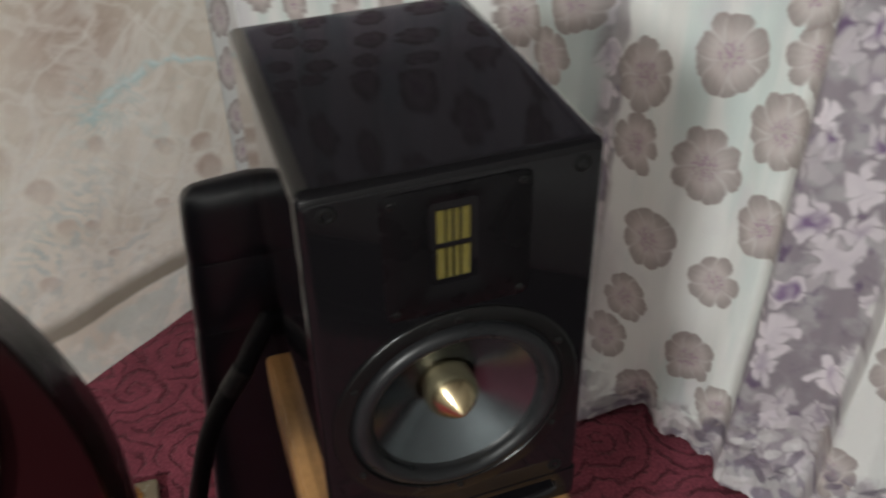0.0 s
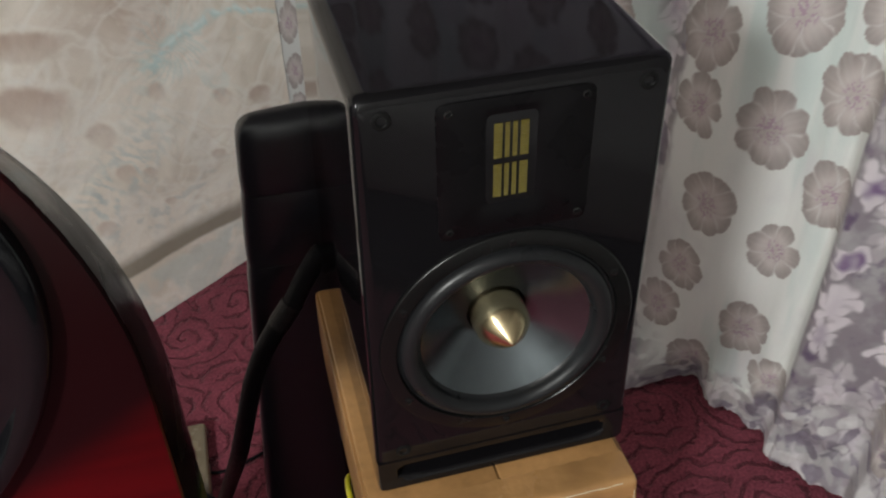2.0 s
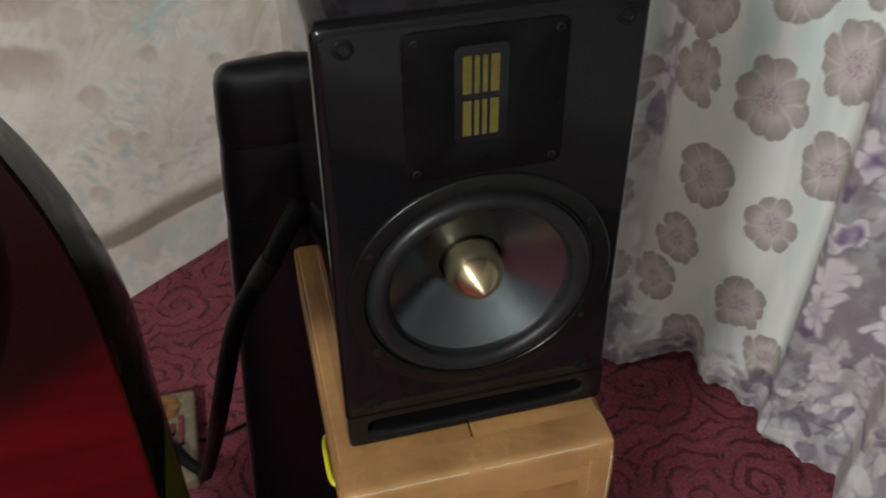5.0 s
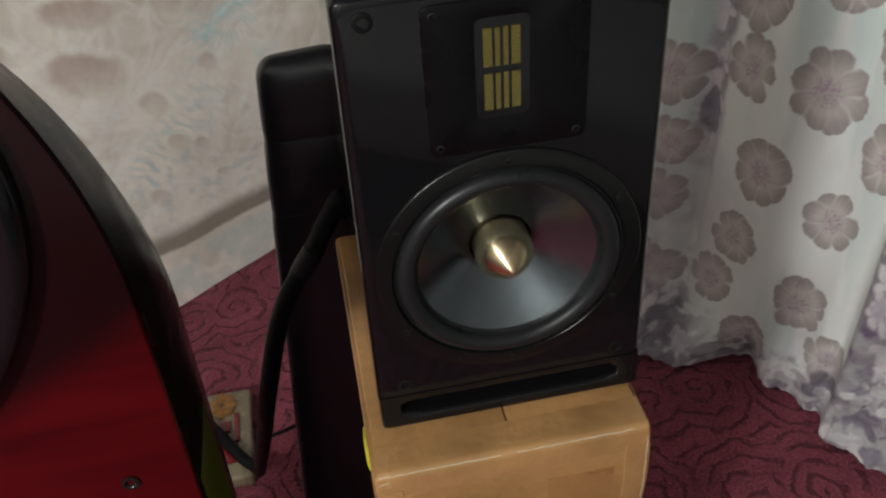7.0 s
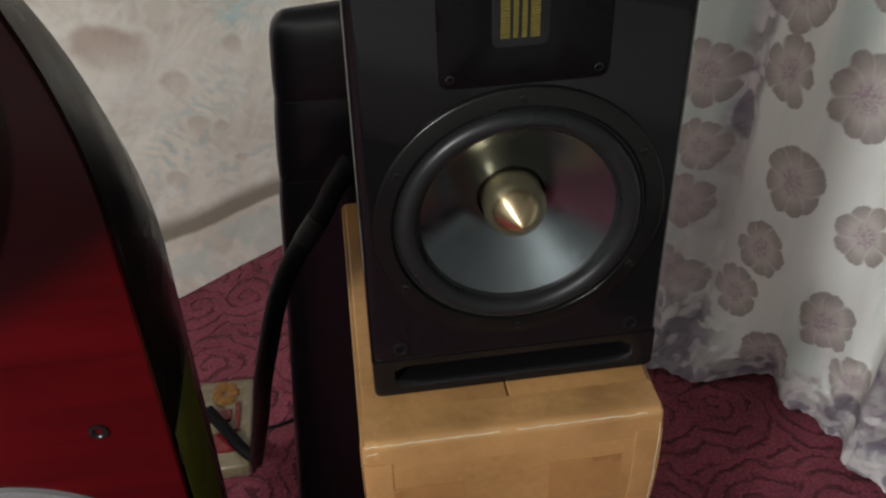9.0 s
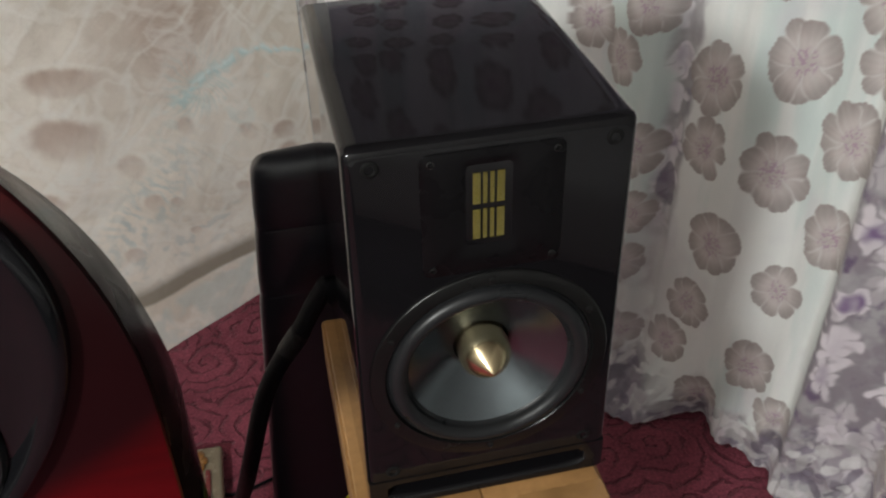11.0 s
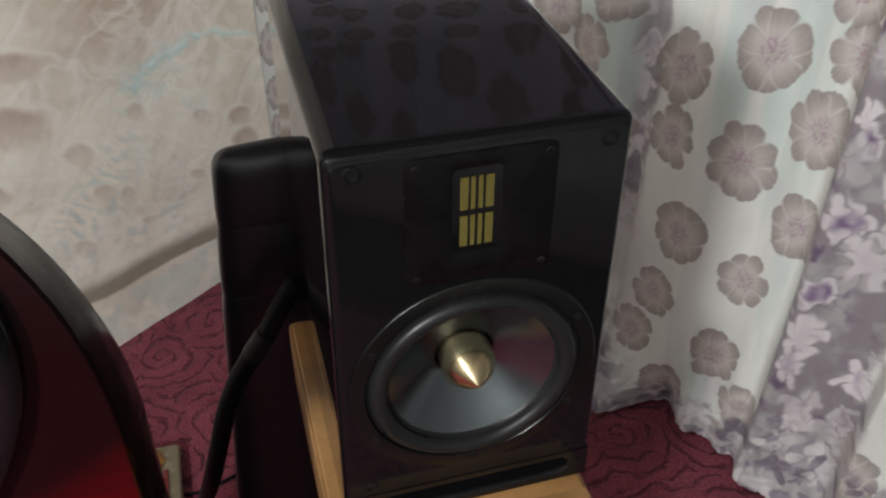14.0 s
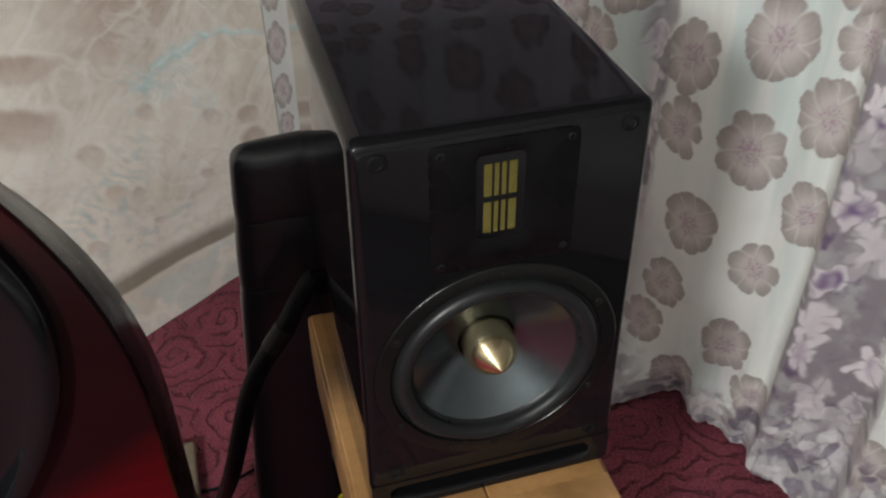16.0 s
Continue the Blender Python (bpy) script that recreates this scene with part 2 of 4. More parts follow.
def loft(bm, loops, start=False, end=False):
    rings = [[bm.verts.new(p) for p in loop] for loop in loops]
    n = len(rings[0])
    for a, b in zip(rings, rings[1:]):
        for i in range(n):
            j = (i + 1) % n
            bm.faces.new((a[i], a[j], b[j], b[i]))
    if start:
        bm.faces.new(rings[0])
    if end:
        bm.faces.new(rings[-1])
    return bm


def box(bm, x0, x1, y0, y1, z0, z1, bevel=0.0, segments=2):
    vs = [bm.verts.new((x, y, z)) for x in (x0, x1) for y in (y0, y1) for z in (z0, z1)]
    faces = [bm.faces.new([vs[i] for i in q]) for q in ((0, 1, 3, 2), (4, 6, 7, 5), (0, 4, 5, 1), (2, 3, 7, 6), (0, 2, 6, 4), (1, 5, 7, 3))]
    if bevel:
        edges = {e for f in faces for e in f.edges}
        bmesh.ops.bevel(bm, geom=list(edges), offset=bevel, segments=segments, affect="EDGES", profile=0.5)
    return bm


def lathe(bm, cx, cz, profile, n=96, sx=1.0, sz=1.0, start=False, end=False):
    """Turns (radius, y) pairs round an axis along y through (cx, cz)."""
    ring = [(math.cos(2 * math.pi * i / n), math.sin(2 * math.pi * i / n)) for i in range(n)]
    return loft(bm, [[(cx + r * sx * c, y, cz + r * sz * s) for c, s in ring] for r, y in profile], start, end)


def angles_for(x0, x1, z0, z1, cx, cz, n=96):
    out = [2 * math.pi * i / n for i in range(n)]
    for x in (x0, x1):
        for z in (z0, z1):
            a = math.atan2(z - cz, x - cx) % (2 * math.pi)
            out += [a, (a + 0.02) % (2 * math.pi), (a - 0.02) % (2 * math.pi)]
    return sorted(out)


def rect_ray(a, cx, cz, x0, x1, z0, z1, r):
    """Where the way at angle a from (cx, cz) meets a rectangle with rounded corners."""
    dx, dz = math.cos(a), math.sin(a)
    t = min(((x1 if dx > 0 else x0) - cx) / dx if abs(dx) > 1e-9 else 9e9, ((z1 if dz > 0 else z0) - cz) / dz if abs(dz) > 1e-9 else 9e9)
    x, z = cx + t * dx, cz + t * dz
    kx = x1 - r if dx > 0 else x0 + r
    kz = z1 - r if dz > 0 else z0 + r
    if r > 0 and (x - kx) * dx > 0 and (z - kz) * dz > 0:
        ox, oz = cx - kx, cz - kz
        bq, cq = ox * dx + oz * dz, ox * ox + oz * oz - r * r
        t = -bq + math.sqrt(max(0.0, bq * bq - cq))
        x, z = cx + t * dx, cz + t * dz
    return x, z


def tube(bm, points, radius, n=14):
    """A round tube along a smooth line through the points."""
    p = [Vector(q) for q in points]
    p = [p[0] * 2 - p[1]] + p + [p[-1] * 2 - p[-2]]
    line = []
    for a, b, c, d in zip(p, p[1:], p[2:], p[3:]):
        for k in range(10):
            t = k / 10
            line.append(0.5 * ((2 * b) + (c - a) * t + (2 * a - 5 * b + 4 * c - d) * t * t + (3 * b - a - 3 * c + d) * t ** 3))
    line.append(p[-2])
    loops = []
    side = Vector((0, 1, 0.3)).normalized()
    for i, q in enumerate(line):
        way = (line[min(i + 1, len(line) - 1)] - line[max(i - 1, 0)]).normalized()
        side = (side - way * side.dot(way)).normalized()
        other = way.cross(side)
        loops.append([q + radius * (math.cos(2 * math.pi * k / n) * side + math.sin(2 * math.pi * k / n) * other) for k in range(n)])
    return loft(bm, loops, True, True)


# ---- the room: a corner, turned against the loudspeaker ----
CORNER = Vector((0.2, 2.224, 0))
ALONG_R, ALONG_L = Vector((0.574, -0.819, 0)), Vector((-0.819, -0.574, 0))
ROOM_U, ROOM_V, ROOM_H = 3.05, 4.3, 2.75


def spot(u, v, z):
    return CORNER + ALONG_R * u + ALONG_L * v + Vector((0, 0, z))


def slab(name, mat, u0, u1, v0, v1, z0, z1, label, category):
    bm = bmesh.new()
    box(bm, u0, u1, v0, v1, z0, z1)
    for vert in bm.verts:
        vert.co = spot(*vert.co)
    return tagged(part(name, bm, mat, smooth=False), label, category, kind="structure")


slab("floor", CARPET, -0.2, ROOM_U, -0.2, ROOM_V, -0.12, 0.0, "deep red carpet with carved rose spirals", "floor")
slab("ceiling", WALL, -0.2, ROOM_U, -0.2, ROOM_V, ROOM_H, ROOM_H + 0.12, "plain grey plastered ceiling", "ceiling")
slab("wall_north", WALL, -0.2, ROOM_U + 0.12, -0.2, -0.08, 0.0, ROOM_H, "plain plastered wall behind the flowered curtain", "wall")
slab("wall_west", WALL, -0.2, -0.08, -0.08, ROOM_V, 0.0, ROOM_H, "plain plastered wall behind the printed sheet", "wall")
slab("wall_east", WALL, -0.2, ROOM_U, ROOM_V, ROOM_V + 0.12, 0.0, ROOM_H, "plain plastered wall", "wall")
slab("wall_south", PAINT, ROOM_U, ROOM_U + 0.12, -0.08, ROOM_V + 0.12, 0.0, ROOM_H, "plain plastered wall", "wall")


# ---- printed cloths ----
def hash_grid(ix, iy, seed):
    h = (ix * 374761393 + iy * 668265263 + seed * 974634777) & 0xFFFFFFFF
    h = ((h ^ (h >> 13)) * 1274126177) & 0xFFFFFFFF
    return ((h ^ (h >> 16)) & 0xFFFF) / 65535.0


def vnoise(x, y, seed):
    ix, iy = np.floor(x).astype(np.int64), np.floor(y).astype(np.int64)
    fx, fy = x - ix, y - iy
    fx, fy = fx * fx * (3 - 2 * fx), fy * fy * (3 - 2 * fy)
    a, b = hash_grid(ix, iy, seed), hash_grid(ix + 1, iy, seed)
    c, d = hash_grid(ix, iy + 1, seed), hash_grid(ix + 1, iy + 1, seed)
    return (a * (1 - fx) + b * fx) * (1 - fy) + (c * (1 - fx) + d * fx) * fy


def fbm(x, y, seed, octaves=4):
    total, amp, norm = 0.0, 1.0, 0.0
    for k in range(octaves):
        total, norm = total + amp * vnoise(x * 2 ** k, y * 2 ** k, seed + k), norm + amp
        amp *= 0.5
    return total / norm


def step(a, b, x):
    t = np.clip((x - a) / (b - a), 0, 1)
    return t * t * (3 - 2 * t)


def over(col, mask, paint):
    return col + mask[..., None] * (np.asarray(paint) - col)


def cloth(name, us, zs, place, print_of, mat, label, category):
    """A cloth on a grid of us along the wall by heights zs. place gives the points, print_of the colours."""
    U, Z = np.meshgrid(us, zs)
    P, col = place(U, Z), print_of(U, Z)
    nz, nu = U.shape
    idx = np.arange(nz * nu, dtype=np.int32).reshape(nz, nu)
    quads = np.stack([idx[:-1, :-1], idx[:-1, 1:], idx[1:, 1:], idx[1:, :-1]], -1).reshape(-1, 4)
    me = bpy.data.meshes.new(name)
    me.vertices.add(nz * nu)
    me.vertices.foreach_set("co", P.reshape(-1).astype(np.float32))
    me.loops.add(quads.size)
    me.loops.foreach_set("vertex_index", quads.reshape(-1))
    me.polygons.add(len(quads))
    me.polygons.foreach_set("loop_start", np.arange(0, quads.size, 4, dtype=np.int32))
    me.update(calc_edges=True)
    me.validate()
    me.polygons.foreach_set("use_smooth", np.ones(len(quads), dtype=bool))
    at = me.attributes.new("print", "FLOAT_COLOR", "POINT")
    at.data.foreach_set("color", np.concatenate([np.clip(col, 0, 1), np.ones((nz, nu, 1))], -1).reshape(-1).astype(np.float32))
    me.materials.append(mat)
    return tagged(new(name, me), label, category)


def flower(col, U, Z, u, z, rad, turn, petals, outer, inner, squeeze=0.80, seed=0):
    """One printed blossom of overlapping, veined petals."""
    near = (abs(U - u) < rad * 1.3 * squeeze) & (abs(Z - z) < rad * 1.3)
    if not near.any():
        return
    x, y = (U[near] - u) / squeeze / rad, (Z[near] - z) / rad
    x, y = x + 0.10 * (vnoise(x * 3.5, y * 3.5, seed) - 0.5), y + 0.10 * (vnoise(x * 3.5, y * 3.5, seed + 7) - 0.5)
    rng = np.random.RandomState(seed + 17)
    c = col[near]
    outer, inner, light = np.asarray(outer), np.asarray(inner), np.array([0.68, 0.67, 0.66])
    order = rng.permutation(petals)
    for k in order:
        th = turn + 2 * np.pi * k / petals + rng.uniform(-0.14, 0.14)
        size, wide, tilt = rng.uniform(0.86, 1.04), rng.uniform(0.35, 0.45), rng.uniform(-0.25, 0.25)
        along, across = x * np.cos(th) + y * np.sin(th), -x * np.sin(th) + y * np.cos(th)
        across = across + tilt * along * (1 - along) * 0.6
        q = np.clip(along / size, 0, 1.2)
        half = wide * np.sqrt(np.clip(q * 1.15, 0, 1)) * np.sqrt(np.clip(1 - np.clip((q - 0.55) / 0.45, 0, 1) ** 2.2, 0, 1))
        frill = 0.05 * (vnoise(across * 14, along * 6, seed + k) - 0.5)
        inside = step(-0.035, 0.03, half + frill * (half > 0.05) - np.abs(across)) * (along > 0.0) * (half > 0.02)
        e = np.abs(across) / np.maximum(half, 0.02)
        vein = 0.5 + 0.5 * np.cos(across / np.maximum(wide * np.sqrt(np.clip(q, 0.05, 1)), 0.03) * 12 + rng.uniform(0, 6))
        shade = np.clip(0.22 + 0.62 * step(0.35, 1.0, q) + 0.22 * step(0.4, 1.0, e) - 0.28 * np.exp(-((q - 0.45) / 0.2) ** 2) + 0.10 * vein, 0, 1)
        tone = inner + (outer - inner) * shade[..., None]
        rim = np.exp(-((e - 1.0) / 0.15) ** 2) * (1 - step(0.70, 0.92, q))
        tone = tone + (0.85 * rim)[..., None] * (light - tone)
        c = c + (0.93 * inside)[..., None] * (tone - c)
    r = np.hypot(x, y)
    dots = (vnoise(x * 22, y * 22, seed + 9) > 0.60) * (1 - step(0.26, 0.46, r)) * 0.5
    c = c + dots[..., None] * (np.array([0.36, 0.17, 0.33]) - c)
    col[near] = c


def blossoms(col, U, Z, zone, seed, spacing=0.090):
    """Pale lilac blossoms on a mauve ground, where zone is 1."""
    ground = np.array([0.290, 0.258, 0.290])
    n1 = fbm(U * 22, Z * 22, seed)
    painted = over(col, np.ones_like(U), ground)
    painted = over(painted, step(0.45, 0.75, n1), np.array([0.42, 0.405, 0.425]))
    painted = over(painted, step(0.60, 0.85, fbm(U * 30, Z * 30, seed + 40)), np.array([0.155, 0.115, 0.185]))
    hit = np.argwhere(zone > 0.1)
    if len(hit) == 0:
        return col
    rng = np.random.RandomState(seed)
    u0, u1, z0, z1 = U[zone > 0.1].min(), U[zone > 0.1].max(), Z[zone > 0.1].min(), Z[zone > 0.1].max()
    for u in np.arange(u0, u1 + spacing, spacing * 0.82):
        for z in np.arange(z0, z1 + spacing, spacing):
            pu, pz, rad = u + rng.uniform(-0.45, 0.45) * spacing, z + rng.uniform(-0.45, 0.45) * spacing, rng.uniform(0.036, 0.064)
            turn, petals, deep, pale = rng.uniform(0, 6), rng.randint(4, 7), rng.choice([0.1, 0.5, 1.0]), rng.uniform(0.62, 1.18)
            lean = rng.uniform(0.6, 1.0)
            near = (abs(U - pu) < rad * 1.2) & (abs(Z - pz) < rad * 1.2)
            if not near.any() or zone[near].max() < 0.1:
                continue
            x, y = (U[near] - pu) / 0.85 / lean, Z[near] - pz
            x, y = x + 0.035 * (vnoise(U[near] * 45, Z[near] * 45, seed + 3) - 0.5), y + 0.035 * (vnoise(U[near] * 45, Z[near] * 45, seed + 4) - 0.5)
            r, a = np.hypot(x, y) / rad, (np.arctan2(y, x) + turn) % (2 * np.pi)
            off = (a / (2 * np.pi) * petals) % 1.0 * 2 - 1
            edge = 1 - 0.42 * np.abs(off) ** 2.2
            mask = (1 - step(edge - 0.20, edge + 0.06, r)) * 0.88
            tone = np.array([0.71, 0.665, 0.705]) + (1 - step(0.05, 0.62, r))[..., None] * deep * (np.array([0.20, 0.125, 0.26]) - np.array([0.71, 0.665, 0.705]))
            tone = tone * pale - (0.20 * step(0.6, 1.0, np.abs(off)) * step(0.2, 0.5, r))[..., None]
            c = painted[near]
            painted[near] = c + mask[..., None] * (tone - c)
    return col + zone[..., None] * (painted - col)


def petal_scatter(col, U, Z, zone, seed, count, box_u, box_z, paints):
    """Loose printed petals and leaves, each a tapered oval, where zone is 1."""
    rng = np.random.RandomState(seed)
    for _ in range(count):
        u, z, a, long, slim = rng.uniform(*box_u), rng.uniform(*box_z), rng.uniform(0, 6.3), rng.uniform(0.013, 0.034), rng.uniform(0.35, 0.70)
        paint = np.array(paints[rng.randint(len(paints))]) * rng.uniform(0.9, 1.1)
        near = (abs(U - u) < long * 1.1) & (abs(Z - z) < long * 1.1)
        if not near.any():
            continue
        x, y = U[near] - u, Z[near] - z
        p, q = (x * np.cos(a) + y * np.sin(a)) / long, (y * np.cos(a) - x * np.sin(a)) / (long * slim)
        mask = (1 - step(0.80, 1.0, np.hypot(p, q * (1.15 - 0.35 * p)))) * zone[near] * (0.65 + 0.35 * step(-0.8, 0.5, p))
        col[near] += 0.88 * mask[..., None] * (paint - col[near])
    return col


GREY_OUT, GREY_IN = (0.330, 0.285, 0.275), (0.59, 0.54, 0.525)
# place along the wall, height, size of the large printed flowers
FLOWERS = [
    (1.107, 0.880, 0.085), (1.257, 0.955, 0.085), (1.401, 0.990, 0.076), (1.248, 0.728, 0.093), (1.372, 0.840, 0.083),
    (1.105, 0.731, 0.074), (1.162, 0.527, 0.087), (1.380, 0.637, 0.078), (1.310, 0.471, 0.074), (1.129, 0.350, 0.074),
    (1.292, 0.250, 0.080), (1.096, 0.218, 0.074), (1.190, 0.094, 0.074), (1.376, 0.147, 0.074), (0.915, 0.880, 0.074),
    (0.825, 0.930, 0.078), (0.965, 1.000, 0.074), (0.962, 0.690, 0.085), (0.958, 0.400, 0.074), (1.600, 0.330, 0.080),
    (1.370, 1.095, 0.074), (1.180, 1.120, 0.080), (1.630, 0.180, 0.076), (1.690, 0.480, 0.085),
    (0.972, 0.535, 0.066), (0.938, 0.225, 0.066), (0.985, 0.200, 0.060),
]


def right_fold(U, Z):
    wob = 0.012 * (fbm(Z * 2.0, U * 0, 5) - 0.5)
    d = 0.008 * np.sin(U * 27 + 1.0 + 2 * wob) + 0.003 * np.sin(U * 71 + 9 * wob) + 0.010 * (fbm(U * 5, Z * 1.2, 8) - 0.5)
    d = d + 0.028 * np.exp(-((U - 0.94) / 0.05) ** 2) - 0.026 * np.exp(-((U - 1.025 + wob) / 0.022) ** 2)
    s = U + wob * 1.5
    d = d + 0.034 * step(1.405, 1.430, s) * (1 - step(1.44, 1.60, s)) + 0.05 * step(1.60, 1.63, s) * (1 - step(1.65, 1.85, s))
    d = d - 0.007 * np.exp(-((s - 1.395) / 0.012) ** 2)
    # fine creases running down the cloth
    d = d + 0.0055 * (fbm(U * 36, Z * 2.2, 41) - 0.5) + 0.0035 * (fbm(U * 22 + Z * 7, Z * 8, 43) - 0.5)
    hem = np.exp(-(Z / 0.10) ** 1.4)
    reach = 0.085 * (1 - step(1.0, 1.15, U)) + 0.062 * np.exp(-((U - 1.085) / 0.075) ** 4) + 0.10 * step(1.36, 1.54, U) + 0.016 * np.sin(U * 46) + 0.024 * np.sin(U * 19 + 1.2) + 0.05 * (fbm(U * 22, U * 0, 77) - 0.5)
    crumple = 0.055 * (fbm(U * 15, Z * 17, 21) - 0.5) * step(1.25, 1.45, U) * (1 - step(0.10, 0.26, Z))
    return d + hem * reach + crumple + 0.012 * (fbm(U * 12, Z * 9, 33) - 0.5) * (1 - step(0.05, 0.4, Z))


def right_place(U, Z):
    V = right_fold(U, Z)
    lift = 0.004 + 0.020 * (1 - step(0.0, 0.25, Z)) * fbm(U * 14, U * 0, 3)
    P = np.empty(U.shape + (3,))
    for i in range(3):
        P[..., i] = CORNER[i] + ALONG_R[i] * U + ALONG_L[i] * V
    P[..., 2] = Z + lift * (1 - step(0.0, 0.3, Z))
    return P


def right_print(U, Z):
    col = np.zeros(U.shape + (3,)) + np.array([0.81, 0.83, 0.815])
    col = over(col, 0.7 * step(0.45, 0.7, fbm(U * 16, Z * 2.2, 51)), (0.58, 0.70, 0.68))
    col = over(col, 0.35 * step(0.55, 0.8, fbm(U * 9, Z * 6, 61)), (0.57, 0.53, 0.60))
    ragged = 0.03 * (fbm(U * 20, Z * 20, 71) - 0.5)
    zone = step(1.412, 1.424, U + ragged * 0.3) * (1 - step(1.57, 1.63, U + 2 * ragged))
    zone = np.maximum(zone, step(0.012, 0.0, Z - 0.055 - 0.10 * step(1.28, 1.5, U) + 2.4 * ragged))
    zone = np.maximum(zone, 0.95 * step(0.05, 0.0, Z - 0.17 * (1 - step(0.95, 1.12, U)) + 3.0 * ragged))
    zone = np.maximum(zone, 0.8 * step(1.000, 1.02, U + ragged) * (1 - step(1.05, 1.07, U + ragged)) * step(0.42, 0.66, Z + 8 * ragged))
    col = blossoms(col, U, Z, zone, 5)
    rng = np.random.RandomState(4)
    more = [(u + rng.uniform(-0.03, 0.03), z + rng.uniform(-0.03, 0.03), rng.uniform(0.066, 0.082)) for u in np.arange(0.1, 2.4, 0.155) for z in np.arange(1.20, 2.4, 0.185)]
    more += [(u + rng.uniform(-0.03, 0.03), z + rng.uniform(-0.03, 0.03), 0.07) for u in np.arange(0.05, 0.8, 0.155) for z in np.arange(0.1, 1.1, 0.185)]
    for k, (u, z, rad) in enumerate(FLOWERS + more):
        if zone[(abs(U - u) < 0.01) & (abs(Z - z) < 0.01)].max(initial=0) < 0.6 or k < 14:
            flower(col, U, Z, u, z, rad * 0.94, 0.7 * k, (8, 9, 7)[k % 3], GREY_OUT, GREY_IN, seed=k)
    hidden = step(1.412, 1.424, U + ragged * 0.3) * (1 - step(1.57, 1.63, U + 2 * ragged)) * (Z < 1.16)
    col = np.where(hidden[..., None] > 0.5, blossoms(col, U, Z, hidden, 5), col)
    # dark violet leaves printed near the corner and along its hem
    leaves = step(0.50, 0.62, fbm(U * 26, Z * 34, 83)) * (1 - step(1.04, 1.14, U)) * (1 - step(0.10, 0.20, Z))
    # shade and deeper tint low in the corner, painted in as a mauve wash
    shade_wash = (1 - step(1.03, 1.13, U + ragged)) * (1 - step(0.35, 0.60, Z)) * (0.4 + 0.6 * step(0.35, 0.6, fbm(U * 20, Z * 14, 89)))
    col = over(col, 0.55 * shade_wash, (0.36, 0.315, 0.345))
    skirt = 1 - step(0.05, 0.11, Z - 0.10 * step(1.28, 1.5, U) - 0.09 * (1 - step(0.98, 1.10, U)) + 1.5 * ragged)
    col = petal_scatter(col, U, Z, skirt, 6, 420, (0.86, 1.72), (0.0, 0.28), ((0.66, 0.64, 0.65), (0.58, 0.56, 0.57), (0.36, 0.32, 0.36), (0.22, 0.185, 0.24), (0.165, 0.14, 0.18), (0.46, 0.44, 0.45)))
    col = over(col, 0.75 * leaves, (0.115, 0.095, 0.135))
    sprig = step(0.0, 0.3, 1 - ((U - 1.030) / 0.022) ** 2 - ((Z - 0.600) / 0.055) ** 2 + 1.2 * (fbm(U * 40, Z * 30, 87) - 0.5))
    col = over(col, 0.7 * sprig, (0.16, 0.13, 0.19))
    # the dimmer light on the upper cloth is painted in as dusky mauve
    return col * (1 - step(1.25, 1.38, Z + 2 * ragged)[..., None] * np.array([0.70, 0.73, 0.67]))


fine_u = np.concatenate([np.arange(-0.02, 0.78, 0.012), np.arange(0.78, 1.78, 0.003), np.arange(1.78, 2.5, 0.03)])
fine_z = np.concatenate([np.arange(0.0, 1.16, 0.003), np.arange(1.16, 2.5, 0.010)])
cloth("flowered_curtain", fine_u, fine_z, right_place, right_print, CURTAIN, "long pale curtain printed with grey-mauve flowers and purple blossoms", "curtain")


def side_place(U, Z):
    P = np.empty(U.shape + (3,))
    W = -0.004 + 0.002 * np.sin(U * 30) + 0.002 * (fbm(U * 8, Z * 2, 91) - 0.5)
    for i in range(3):
        P[..., i] = CORNER[i] + ALONG_R[i] * W + ALONG_L[i] * U
    P[..., 2] = Z + 0.003
    return P


def side_print(U, Z):
    col = np.zeros(U.shape + (3,)) + np.array([0.76, 0.75, 0.73])
    col = over(col, 0.6 * step(0.45, 0.7, fbm(U * 16, Z * 3, 52)), (0.66, 0.70, 0.69))
    for k, (u, z, rad) in enumerate([(0.062, 0.615, 0.060), (0.064, 0.480, 0.055), (0.066, 0.375, 0.045), (0.060, 0.760, 0.060), (0.02, 0.90, 0.06)]):
        flower(col, U, Z, u, z, rad, k, 8, GREY_OUT, GREY_IN, squeeze=0.6, seed=50 + k)
    return col


cloth("side_curtain", np.arange(0.0, 0.16, 0.004), np.concatenate([np.arange(0.0, 1.1, 0.005), np.arange(1.1, 2.5, 0.03)]), side_place, side_print, CURTAIN,
      "narrow pale curtain with grey-mauve flowers in the corner", "curtain")


def left_place(U, Z):
    P = np.empty(U.shape + (3,))
    W = 0.004 + 0.012 * (fbm(U * 4, Z * 4, 15) - 0.3) + 0.004 * fbm(U * 14, Z * 14, 16)
    W = W * step(0.08, 0.22, U) + 0.001
    for i in range(3):
        P[..., i] = CORNER[i] + ALONG_R[i] * W + ALONG_L[i] * U
    P[..., 2] = Z + 0.003
    return P


